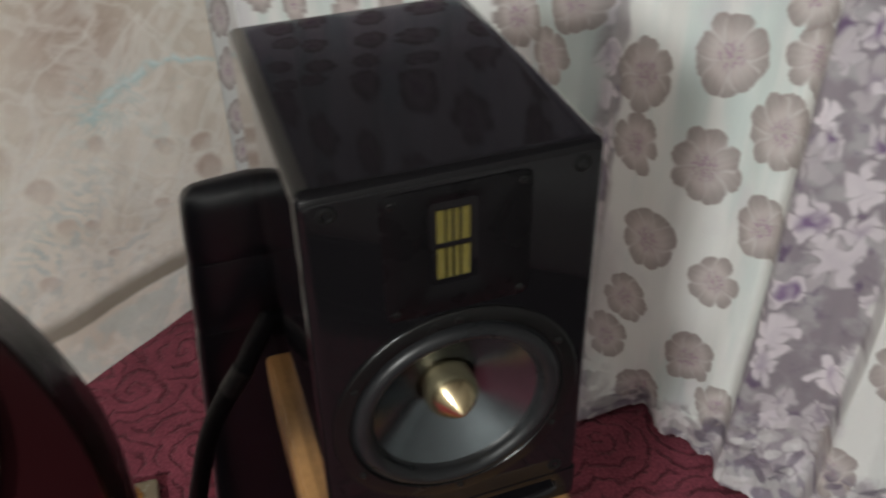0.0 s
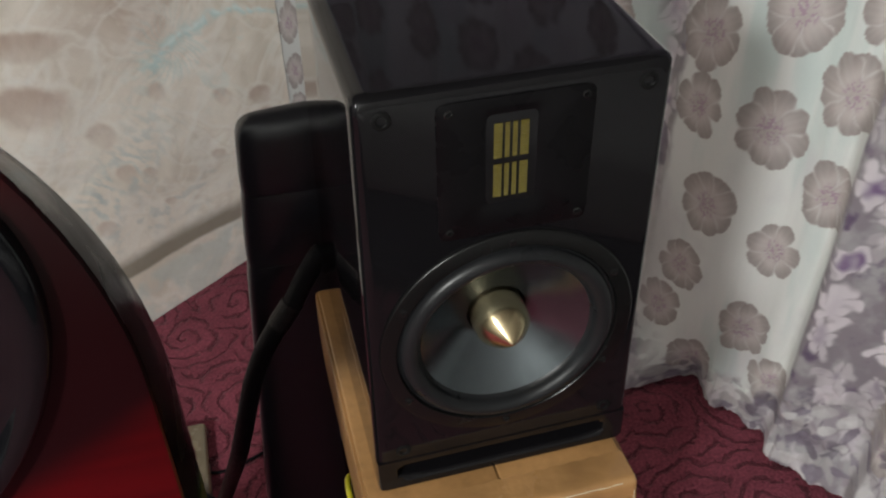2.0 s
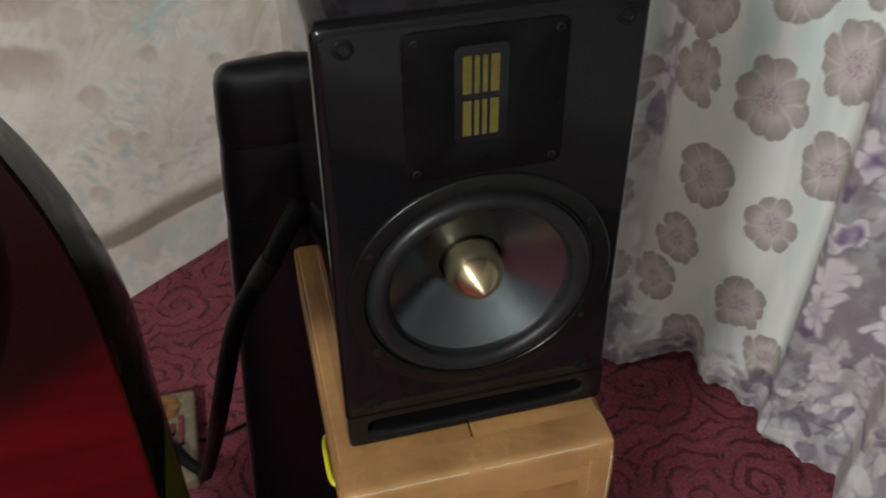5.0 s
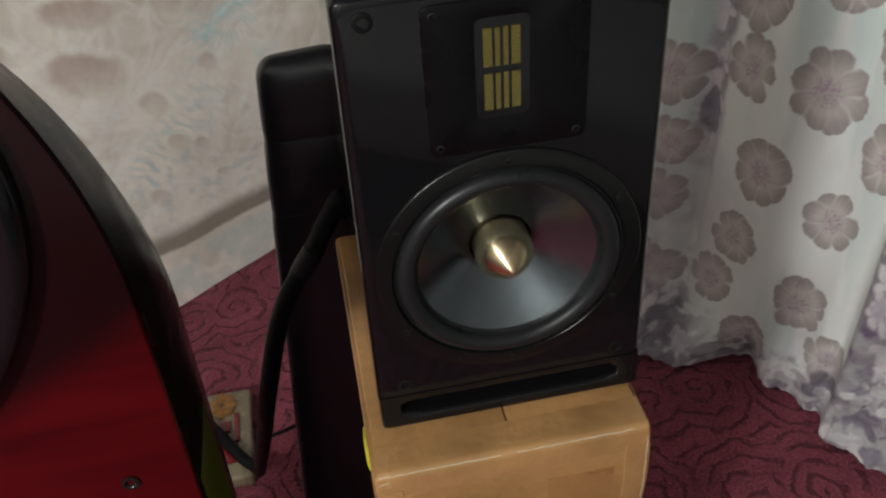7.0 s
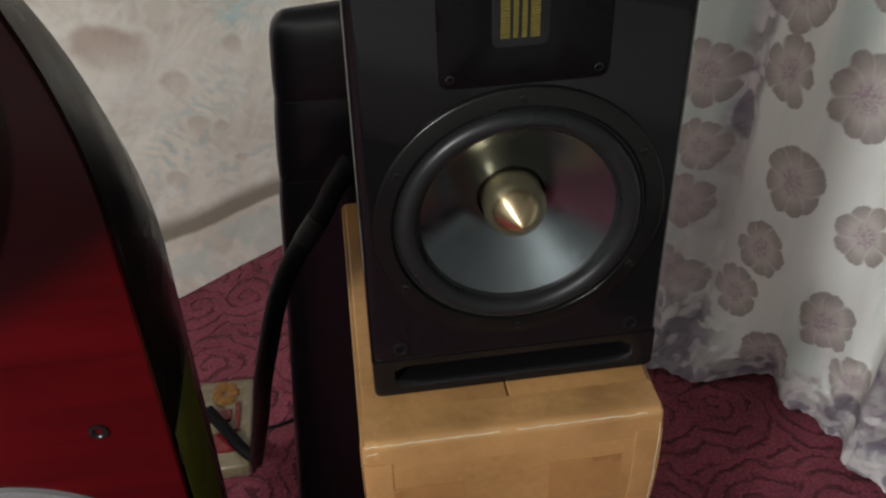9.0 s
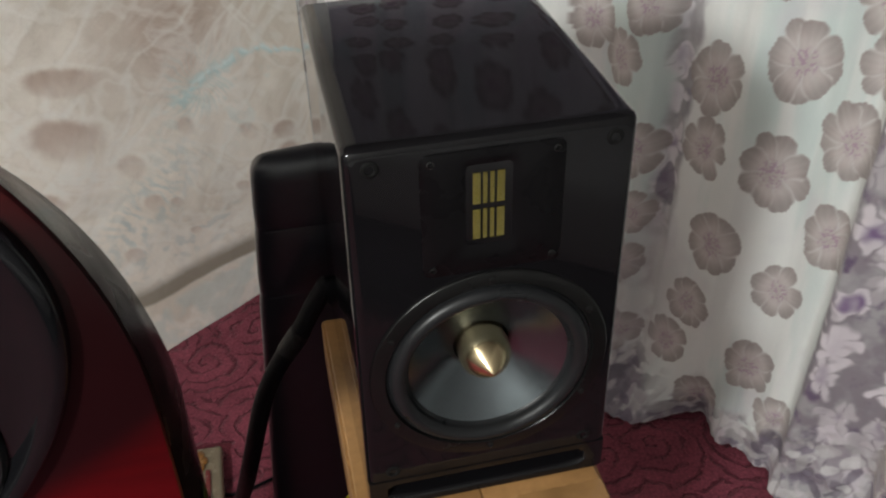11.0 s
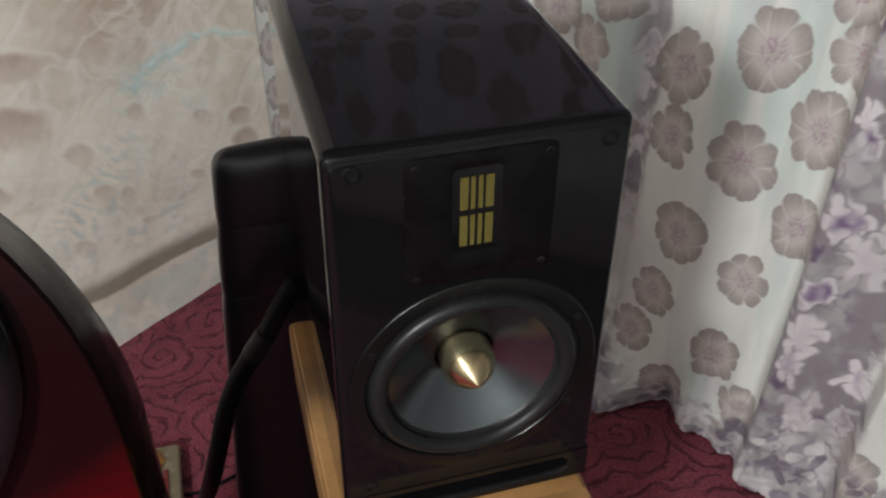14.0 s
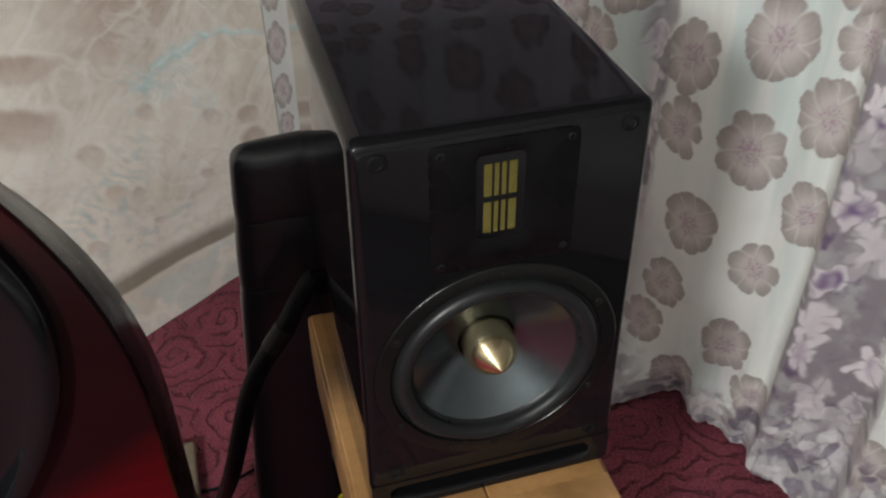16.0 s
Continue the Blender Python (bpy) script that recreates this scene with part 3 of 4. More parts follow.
# place along the wall, height, half width, half height of the printed brown caps
CAPS = [
    (0.765, 0.695, 0.092, 0.050), (0.735, 0.815, 0.095, 0.034), (0.618, 0.447, 0.028, 0.024), (0.190, 0.395, 0.052, 0.044), (0.200, 0.480, 0.042, 0.028),
    (0.350, 0.370, 0.024, 0.020), (0.480, 0.600, 0.030, 0.026), (0.860, 0.560, 0.050, 0.034), (0.560, 0.420, 0.022, 0.015), (0.640, 0.560, 0.040, 0.03),
    (0.950, 0.800, 0.05, 0.035), (0.310, 0.520, 0.034, 0.026), (0.700, 0.330, 0.030, 0.022), (0.520, 0.310, 0.020, 0.012),
]


def left_print(U, Z):
    col = np.zeros(U.shape + (3,)) + np.array([0.84, 0.785, 0.70])
    wx, wz = U + 0.10 * (fbm(U * 5, Z * 5, 101) - 0.5), Z + 0.10 * (fbm(U * 5, Z * 5, 111) - 0.5)
    col = over(col, 0.60 * step(0.42, 0.70, fbm(wx * 5, wz * 8, 121)), (0.63, 0.56, 0.465))
    brown = np.exp(-(((U - 0.47) / 0.17) ** 2 + ((Z - 0.86) / 0.15) ** 2))
    col = over(col, 0.85 * np.clip(brown * (0.6 + 0.9 * fbm(wx * 14, wz * 14, 131)), 0, 1), (0.51, 0.395, 0.325))
    # long pale and darker fibres, sweeping up and across
    for sd, kx, kz, dens in ((151, 8, 3, 0.55), (161, 20, 5, 0.22), (163, 5, 13, 0.40)):
        f = fbm((wx * 0.8 + wz) * kx, (wz - wx * 0.8) * kz, sd, 5) - 0.5
        col = over(col, dens * (1 - step(0.0, 0.085, np.abs(f))), (0.88, 0.855, 0.80))
        col = over(col, 0.35 * dens * (1 - step(0.0, 0.03, np.abs(f - 0.075))), (0.55, 0.50, 0.42))
    for k, (u, z, a, b) in enumerate(CAPS):
        x, y = U + 0.25 * (wx - U) - u, Z + 0.25 * (wz - Z) - z
        x, y = x / a, (y - 0.34 * x) / b
        r = np.hypot(x, np.where(y > 0, y, y * 0.75)) + 0.42 * (fbm(U * 25, Z * 25, 141 + k) - 0.5)
        force = 0.95 if a > 0.04 else 0.6
        col = over(col, force * (1 - step(0.62, 1.04, r)) * (0.45 + 0.55 * step(-0.9, 0.6, y + 0.5 * x)) * (0.6 + 0.6 * fbm(U * 40, Z * 18, 145)), (0.52, 0.405, 0.335))
        rim = np.exp(-((r - 1.16) / 0.13) ** 2) * step(-0.5, 0.4, y)
        col = over(col, 0.5 * rim, (0.87, 0.835, 0.77))
    # aqua feathers along an arc, and paler ones lower down
    t = np.clip((0.475 - U) / 0.38, 0, 1)
    arc = 0.665 + 0.235 * t - 0.255 * t * t
    dist = (Z - arc) + 0.045 * (fbm(U * 26, Z * 26, 171) - 0.5)
    feather = np.exp(-(dist / (0.006 + 0.020 * (1 - t) ** 2)) ** 2) * step(0.09, 0.12, U) * (1 - step(0.46, 0.53, U))
    strands = step(0.38, 0.64, fbm((wx + wz) * 26, (wz - wx) * 60, 181, 3))
    col = over(col, 0.85 * feather * (0.40 + 0.60 * strands), (0.50, 0.69, 0.68))
    # a fan of dark and pale quills where the feather ends
    fx, fz = U - 0.425, Z - 0.700
    fan_r, fan_a = np.hypot(fx, fz), np.arctan2(fz, fx) + 1.2 * (fbm(U * 9, Z * 9, 187) - 0.5)
    fan = step(0.25, 0.75, np.sin(fan_a * 26)) * step(0.012, 0.03, fan_r) * (1 - step(0.07, 0.12, fan_r)) * step(-0.3, 0.3, fx * 0.6 - fz + 0.02)
    col = over(col, 0.40 * fan, (0.45, 0.60, 0.60))
    spray = np.exp(-(((U - 0.36) / 0.20) ** 2 + ((Z - 0.62) / 0.10) ** 2)) * strands * step(0.45, 0.62, fbm(wx * 16, wz * 16, 185))
    col = over(col, 0.45 * spray, (0.58, 0.70, 0.67))
    pale = np.exp(-(((U - 0.64) / 0.14) ** 2 + ((Z - 0.43 - 0.5 * (0.64 - U)) / 0.08) ** 2)) * strands * step(0.35, 0.6, fbm(wx * 20, wz * 20, 191))
    col = over(col, 0.8 * pale, (0.49, 0.57, 0.56))
    low = np.exp(-((Z - 0.29) / 0.05) ** 2) * step(0.45, 0.62, fbm(wx * 16, wz * 30, 195)) * strands
    col = over(col, 0.5 * low, (0.52, 0.57, 0.55))
    # shade along a fold of the sheet, painted into the print as brown band
    fold_line = 0.152 + 0.020 * step(0.3, 0.8, U) + 0.006 * np.sin(U * 17) + 0.012 * (fbm(U * 14, U * 0, 225) - 0.5)
    fold_shade = step(-0.006, 0.006, Z - fold_line) * (1 - step(0.024, 0.074, Z - fold_line)) * (0.80 + 0.4 * fbm(U * 8 + Z * 20, Z * 60, 221))
    col = over(col, np.clip(fold_shade, 0, 0.92), (0.27, 0.235, 0.185))
    core = np.exp(-((dist - 0.004) / 0.006) ** 2) * (0.4 + 0.6 * strands) * step(0.10, 0.16, U) * (1 - step(0.42, 0.48, U))
    col = over(col, 0.75 * core, (0.80, 0.88, 0.86))
    foot = (1 - step(0.13, 0.16, Z)) * step(0.40, 0.62, fbm(wx * 14, wz * 14, 201))
    col = over(col, 0.6 * foot, (0.58, 0.645, 0.61))
    return np.minimum(col * 1.09, 0.93)


cloth("printed_sheet", np.concatenate([np.arange(0.1, 1.25, 0.004), np.arange(1.25, 2.6, 0.03)]), np.concatenate([np.arange(0.0, 1.2, 0.004), np.arange(1.2, 2.5, 0.03)]),
      left_place, left_print, SHEET, "cream sheet with brown and aqua print hung on the wall", "wall hanging")


# ---- unseen low bed added by the south wall for the lacquer to mirror ----
def bed():
    u0, u1, v0, v1 = 2.46, 3.02, 0.25, 2.75
    top = thing("bed", "unseen low bed, added so the lacquer mirrors its pale sheet", "bed", spot((u0 + u1) / 2, (v0 + v1) / 2, 0))
    o = Vector(top.location)

    def block(a0, a1, b0, b1, z0, z1, bevel):
        bm = bmesh.new()
        box(bm, a0, a1, b0, b1, z0, z1, bevel, 4)
        for vert in bm.verts:
            vert.co = spot(*vert.co) - o
        return bm

    part("bed_base", block(u0 + 0.03, u1, v0 + 0.03, v1 - 0.03, 0.07, 0.34, 0.01), SIDE_BLACK, top)
    for a in (u0 + 0.05, u1 - 0.10):
        for b in (v0 + 0.06, v1 - 0.11):
            part("leg", block(a, a + 0.05, b, b + 0.05, 0.0, 0.07, 0.004), SIDE_BLACK, top)
    part("mattress", block(u0, u1, v0, v1, 0.34, 0.60, 0.06), BEDDING, top, "pale sheeted mattress")
    return top


bed()


# ---- the black loudspeaker ----
SX0, SX1, SY0, SY1, SZ0, SZ1 = 0.058, 0.284, 0.500, 0.797, 0.904, 1.305
WX, WZ, SEAM = 0.1702, 1.0712, 0.9445


def screw(parent, x, y, z, r, label=""):
    bm = bmesh.new()
    lathe(bm, x, z, [(r * 1.0, y), (r * 0.95, y - 0.0012), (r * 0.62, y - 0.0015), (r * 0.5, y - 0.0008), (r * 0.42, y + 0.0014), (0.0003, y + 0.0014)], 18)
    return part("screw", bm, SCREW, parent, label)


def splay(bm, forward=0.0):
    """The cabinet widens a little towards its foot, and the foot panel stands proud."""
    for v in bm.verts:
        f = (SZ1 - v.co.z) / (SZ1 - SZ0)
        t = (v.co.x - SX0) / (SX1 - SX0)
        v.co.x += f * (0.0045 * t - 0.0068 * (1 - t))
        if v.co.y < SY0 + 0.010:
            v.co.y -= forward


def monitor():
    top = thing("loudspeaker", "glossy black two-way bookshelf loudspeaker standing on a carton", "loudspeaker", (0, 0, 0))
    mid_x, mid_z = (SX0 + SX1) / 2, (SZ0 + SZ1) / 2
    # cabinet shell, open in front
    bm = bmesh.new()
    an = angles_for(SX0, SX1, SZ0, SZ1, mid_x, mid_z)
    loops = []
    for y, inset in ((SY0 + 0.012, 0), (SY0 + 0.15, 0), (SY1 - 0.008, 0), (SY1 - 0.003, 0.002), (SY1, 0.008)):
        loops.append([(x, y, z) for x, z in (rect_ray(a, mid_x, mid_z, SX0 + inset, SX1 - inset, SZ0 + inset, SZ1 - inset, 0.0065) for a in an)])
    loft(bm, loops, False, True)
    splay(bm)
    part("cabinet", bm, LACQUER, top)
    # baffle with the woofer's opening
    bm = bmesh.new()
    an = angles_for(SX0, SX1, SEAM, SZ1, WX, WZ)
    loops = []
    for y, k in ((SY0 + 0.012, 0.0), (SY0 + 0.008, 0.0), (SY0 + 0.0035, 0.0010), (SY0 + 0.0012, 0.0028), (SY0 + 0.0003, 0.0050), (SY0, 0.0070), (SY0, 0.0082)):
        loops.append([(x, y, max(z, SEAM + k * 0.07)) for x, z in (rect_ray(a, WX, WZ, SX0 + k, SX1 - k, SEAM - 0.012, SZ1 - k, 0.0062) for a in an)])
    for r, y in ((0.1015, SY0), (0.100, SY0), (0.100, SY0 + 0.012)):
        loops.append([(WX + r * math.cos(a), y, WZ + r * math.sin(a)) for a in an])
    loft(bm, loops)
    splay(bm)
    part("baffle", bm, LACQUER, top)
    # foot panel with the slot port
    bm = bmesh.new()
    cz = 0.9252
    an = angles_for(SX0, SX1, SZ0, SEAM, mid_x, cz)
    loops = []
    for y, k in ((SY0 + 0.012, 0.0), (SY0 + 0.006, 0.0), (SY0 + 0.0007, 0.0008), (SY0, 0.002), (SY0, 0.0026)):
        loops.append([(x, y, min(z, SEAM - 0.0006 - k * 0.1)) for x, z in (rect_ray(a, mid_x, cz, SX0 + k, SX1 - k, SZ0 + k, SEAM + 0.008, 0.006) for a in an)])
    for y, k in ((SY0, -0.0022), (SY0 + 0.0002, -0.0016), (SY0 + 0.0012, -0.0004), (SY0 + 0.003, 0.0010), (SY0 + 0.006, 0.0015), (SY0 + 0.07, 0.0015)):
        loops.append([(x, y, z) for x, z in (rect_ray(a, mid_x, cz, 0.0755 + k, 0.2655 - k, 0.9150 + k, 0.9355 - k, 0.0026) for a in an)])
    loft(bm, loops, False, True)
    splay(bm, 0.0008)
    part("port_panel", bm, LACQUER, top, "black foot panel with a slot port")
    # tweeter plate
    bm = bmesh.new()
    px0, px1, pz0, pz1, tx, tz = 0.114, 0.227, 1.181, 1.2935, 0.167, 1.243
    an = angles_for(px0, px1, pz0, pz1, tx, tz)
    loops = [[(x, y, z) for x, z in (rect_ray(a, tx, tz, px0 + k, px1 - k, pz0 + k, pz1 - k, 0.007) for a in an)] for y, k in ((SY0 + 0.001, 0), (SY0 - 0.0010, 0.0), (SY0 - 0.0016, 0.0008))]
    loops += [[(x, y, z) for x, z in (rect_ray(a, tx, tz, 0.145 + k, 0.190 - k, 1.203 + k, 1.284 - k, 0.004) for a in an)] for y, k in ((SY0 - 0.0016, 0), (SY0 + 0.0002, 0.0045), (SY0 + 0.0006, 0.0075))]
    loft(bm, loops, False, True)
    plate = part("tweeter_plate", bm, PLATE, top, "satin black tweeter plate with a gold folded ribbon")
    for z0, z1 in ((1.2130, 1.2402), (1.2455, 1.2730)):
        for x0, x1 in ((0.1546, 0.1606), (0.1626, 0.1659), (0.1682, 0.1715), (0.1737, 0.1797)):
            bm = bmesh.new()
            n = 26
            loops = []
            for i in range(n + 1):
                z = z0 + (z1 - z0) * i / n
                yy = SY0 - 0.0008 + 0.0007 * (i % 2)
                loops.append([(x0, yy + 0.0012, z), (x0, yy, z), (x1, yy, z), (x1, yy + 0.0012, z)])
            loft(bm, loops, True, True)
            part("ribbon", bm, GOLD, plate, "gold ribbon strip")
    for x, z in ((0.122, 1.2862), (0.2195, 1.2862), (0.1215, 1.1885), (0.2195, 1.1885)):
        screw(plate, x, SY0 - 0.0014, z, 0.0034)
    # woofer
    woofer = new("woofer")
    woofer.parent = top
    woofer["label"] = "dark woven woofer with a brass phase plug"
    bm = bmesh.new()
    lathe(bm, WX, WZ, [(0.1078, SY0 + 0.002), (0.1078, SY0 - 0.0010), (0.1074, SY0 - 0.0018), (0.1066, SY0 - 0.0026), (0.1058, SY0 - 0.0028), (0.0945, SY0 - 0.0030), (0.0932, SY0 - 0.0015), (0.0924, SY0 + 0.004), (0.091, SY0 + 0.012)])
    part("driver_frame", bm, BASKET, woofer)
    bm = bmesh.new()
    roll = [(0.0935, SY0 + 0.002), (0.0922, SY0 - 0.0010), (0.0912, SY0 - 0.0006)] + [(0.0830 + 0.0080 * math.cos(math.pi * k / 14), SY0 + 0.0015 - 0.0085 * math.sin(math.pi * k / 14)) for k in range(15)] + [(0.0735, SY0 + 0.0035), (0.0722, SY0 + 0.005)]
    lathe(bm, WX, WZ, roll)
    part("surround", bm, RUBBER, woofer, "black rubber half-roll surround")
    bm = bmesh.new()
    lathe(bm, WX, WZ, [(0.0735, SY0 + 0.004), (0.071, SY0 + 0.0055), (0.060, SY0 + 0.0130), (0.048, SY0 + 0.0203), (0.038, SY0 + 0.0260), (0.0262, SY0 + 0.0320), (0.0260, SY0 + 0.049)])
    part("cone", bm, CONE, woofer, "dark grey woven cone")
    bm = bmesh.new()
    bullet = [(0.0238, SY0 + 0.049), (0.0238, SY0 + 0.020), (0.0235, SY0 + 0.0150), (0.0226, SY0 + 0.0110), (0.0206, SY0 + 0.0075), (0.0184, SY0 + 0.0042), (0.0150, SY0 + 0.0004), (0.0112, SY0 - 0.0032), (0.0072, SY0 - 0.0067), (0.0034, SY0 - 0.0096), (0.0014, SY0 - 0.0107), (0.0003, SY0 - 0.0110)]
    lathe(bm, WX, WZ, bullet, 64)
    part("phase_plug", bm, BRASS, woofer, "bullet-shaped brass phase plug")
    bm = bmesh.new()
    lathe(bm, WX, WZ, [(0.099, SY0 + 0.05), (0.0003, SY0 + 0.05)], 32)
    part("basket_back", bm, DARK, woofer)
    for k in range(6):
        a = math.pi / 2 + k * math.pi / 3
        screw(woofer, WX + 0.1000 * math.cos(a), SY0 - 0.0028, WZ + 0.1000 * math.sin(a), 0.0034)
    # bushings in the corners
    for x, z in ((0.078, 1.288), (0.2655, 1.288), (0.0765, 0.9565), (0.265, 0.9565)):
        bm = bmesh.new()
        lathe(bm, x, z, [(0.0068, SY0 + 0.001), (0.0068, SY0 - 0.0008), (0.0058, SY0 - 0.0014), (0.0042, SY0 - 0.0014), (0.0036, SY0 - 0.0008), (0.0034, SY0 + 0.0075), (0.0003, SY0 + 0.0080)], 24)
        part("grille_bushing", bm, BUSHING, top, "round grille bushing")
    return top


monitor()


# ---- the carton under it ----
def carton():
    x0, x1, y0, y1, z0, z1 = 0.036, 0.286, 0.452, 0.800, 0.775, 0.9015
    top = thing("carton", "low brown cardboard carton sealed with clear tape, on a black stand", "carton", ((x0 + x1) / 2, (y0 + y1) / 2, z0))
    ox, oy = top.location.x, top.location.y
    z1 -= z0
    bm = bmesh.new()
    # walls with slightly bulged sides
    an = angles_for(x0, x1, y0, y1, ox, oy, 64)
    loops = []
    for k in range(13):
        z = 0.0005 + (z1 - 0.006) * k / 12
        swell = 0.0032 * math.sin(math.pi * k / 12)
        loops.append([(x - ox, y - oy, z) for x, y in (rect_ray(a, ox, oy, x0 - swell * 0.3, x1 + swell * 0.3, y0 - swell, y1, 0.005) for a in an)])
    loops.append([(x - ox, y - oy, z1 - 0.0035) for x, y in (rect_ray(a, ox, oy, x0 + 0.001, x1 - 0.001, y0 + 0.001, y1 - 0.001, 0.005) for a in an)])
    loft(bm, loops, True, True)
    part("body", bm, KRAFT, top)
    for a, b in ((x0 + 0.004, 0.1615), (0.1626, x1 - 0.004)):
        bm = bmesh.new()
        box(bm, a - ox, b - ox, y0 + 0.005 - oy, y1 - 0.004 - oy, z1 - 0.0055, z1, 0.002, 3)
        part("flap", bm, KRAFT, top)
    # clear tape folded over the front edge, and one down the seam
    bm = bmesh.new()
    loops = []
    n = 90
    for k in range(n + 1):
        x = x0 + 0.0035 + (x1 - x0 - 0.007) * k / n - ox
        w = 0.0009 * noise.noise(Vector((k * 0.9, 3.1, 0)))
        edge = 0.0006 * math.sin(k * 0.9)
        prof = [(y0 + 0.034 + edge, z1 + 0.0001), (y0 + 0.012, z1 + 0.0006 + w * 0.5), (y0 + 0.0055, z1 + 0.0005), (y0 + 0.0030, z1 - 0.0002), (y0 + 0.0008, z1 - 0.0018 + w), (y0 - 0.0006, z1 - 0.0042 + w), (y0 - 0.0012, z1 - 0.009), (y0 - 0.0016, z1 - 0.022 + w), (y0 - 0.0024, z1 - 0.046 + edge)]
        back = [(p + 0.0012, q - 0.0012) for p, q in reversed(prof)]
        loops.append([(x, p - oy, q) for p, q in prof + back])
    loft(bm, loops, True, True)
    part("tape", bm, TAPE, top, "wrinkled clear packing tape over the front edge")
    # tape folded round the front corners
    for side, cx in ((-1, x0), (1, x1)):
        bm = bmesh.new()
        loops = []
        for k in range(31):
            z = 0.004 + (z1 - 0.026) * k / 30
            swell = 0.0032 * math.sin(math.pi * z / z1)
            w = 0.0003 * math.sin(k * 2.7)
            yf, xs = y0 - swell, cx + side * swell * 0.3
            prof = [(xs - side * (0.024 + 2 * w), yf - 0.0006), (xs - side * 0.006, yf - 0.0007 + w), (xs - side * 0.0012, yf + 0.0008), (xs + side * 0.0006, yf + 0.005), (xs + side * 0.0007, yf + 0.024)]
            back = [(q - side * 0.001, v + 0.001) for q, v in reversed(prof)]
            loops.append([(q - ox, v - oy, z) for q, v in prof + back])
        loft(bm, loops, True, True)
        part("tape", bm, TAPE, top, "clear packing tape down the corner")
    # narrow strip of tape along the bottom front edge
    bm = bmesh.new()
    loops = []
    for k in range(61):
        x = x0 + 0.02 + (x1 - x0 - 0.04) * k / 60 - ox
        w = 0.0003 * math.sin(k * 1.9)
        prof = [(y0 - 0.0006, 0.001), (y0 - 0.0014 + w, 0.006), (y0 - 0.0024, 0.0150 + 2 * w)]
        back = [(p + 0.0014, q) for p, q in reversed(prof)]
        loops.append([(x, p - oy, q) for p, q in prof + back])
    loft(bm, loops, True, True)
    part("tape", bm, TAPE, top, "pale packing tape along the bottom edge")
    # overlapping patches of tape on the front
    for a, b, c, d in ((0.052, 0.118, 0.018, 0.072), (0.190, 0.252, 0.026, 0.080)):
        bm = bmesh.new()
        loops = []
        for k in range(13):
            x = a + (b - a) * k / 12
            col = []
            for q in (c, (c + d) / 2, d):
                col.append((x - ox, y0 - 0.0032 * math.sin(math.pi * q / z1) - 0.0005 - oy, q + 0.0006 * math.sin(k * 1.3)))
            loops.append(col + [(p, v + 0.001, q) for p, v, q in reversed(col)])
        loft(bm, loops, True, True)
        part("tape", bm, TAPE_DARK, top, "patch of brown packing tape")
    # raised creases where the tape is rucked up, coloured pale for their glints
    rng = random.Random(8)
    f = lambda x, q: y0 - 0.0032 * math.sin(math.pi * q / z1) - 0.0009 if q < z1 - 0.008 else y0 + 0.0002
    ways = [[(x0 + 0.004 + 0.006 * k, z1 - 0.0026 + 0.0006 * rng.uniform(-1, 1)) for k in range(19)],
            [(x0 + 0.126 + 0.006 * k, z1 - 0.0028 + 0.0006 * rng.uniform(-1, 1)) for k in range(19)],
            [(x0 + 0.003 + 0.004 * k, z1 - 0.0105 + 0.0008 * k + 0.0004 * rng.uniform(-1, 1)) for k in range(6)],
            [(x1 - 0.004 + 0.0004 * rng.uniform(-1, 1), 0.004 + 0.006 * k) for k in range(19)],
            [(x1 - 0.060 + 0.006 * k, 0.0075 + 0.0004 * rng.uniform(-1, 1)) for k in range(9)]]
    for way in ways:
        bm = bmesh.new()
        tube(bm, [(x - ox, f(x, q) - oy, q) for x, q in way], 0.00042, 6)
        part("crease", bm, TAPE_GLINT, top, "tape crease coloured whitish for its glint")
    return top


# ---- black stand carrying the carton ----
def stand():
    x0, x1, y0, y1, h = 0.042, 0.280, 0.462, 0.800, 0.7748
    top = thing("stand", "plain black wooden stand with a yellow handle under the carton", "stand", ((x0 + x1) / 2, (y0 + y1) / 2, 0))
    ox, oy = top.location.x, top.location.y
    bm = bmesh.new()
    box(bm, x0 - ox, x1 - ox, y0 - oy, y1 - oy, 0.020, h - 0.018, 0.002, 2)
    part("body", bm, SIDE_BLACK, top)
    bm = bmesh.new()
    box(bm, x0 - 0.003 - ox, x1 + 0.003 - ox, y0 - 0.003 - oy, y1 - oy, h - 0.018, h, 0.003, 3)
    part("top_panel", bm, SIDE_BLACK, top)
    bm = bmesh.new()
    box(bm, x0 + 0.01 - ox, x1 - 0.01 - ox, y0 + 0.02 - oy, y1 - 0.01 - oy, 0, 0.020, 0.001, 1)
    part("plinth", bm, SIDE_BLACK, top)
    bm = bmesh.new()
    tube(bm, [(x0 + 0.002 - ox, 0.672 - oy, 0.715), (x0 - 0.007 - ox, 0.664 - oy, 0.718), (x0 - 0.0085 - ox, 0.635 - oy, 0.72), (x0 - 0.007 - ox, 0.606 - oy, 0.718), (x0 + 0.002 - ox, 0.598 - oy, 0.715)], 0.0035, 10)
    part("handle", bm, YELLOW, top, "yellow plastic carrying handle")
    return top


stand()
carton()


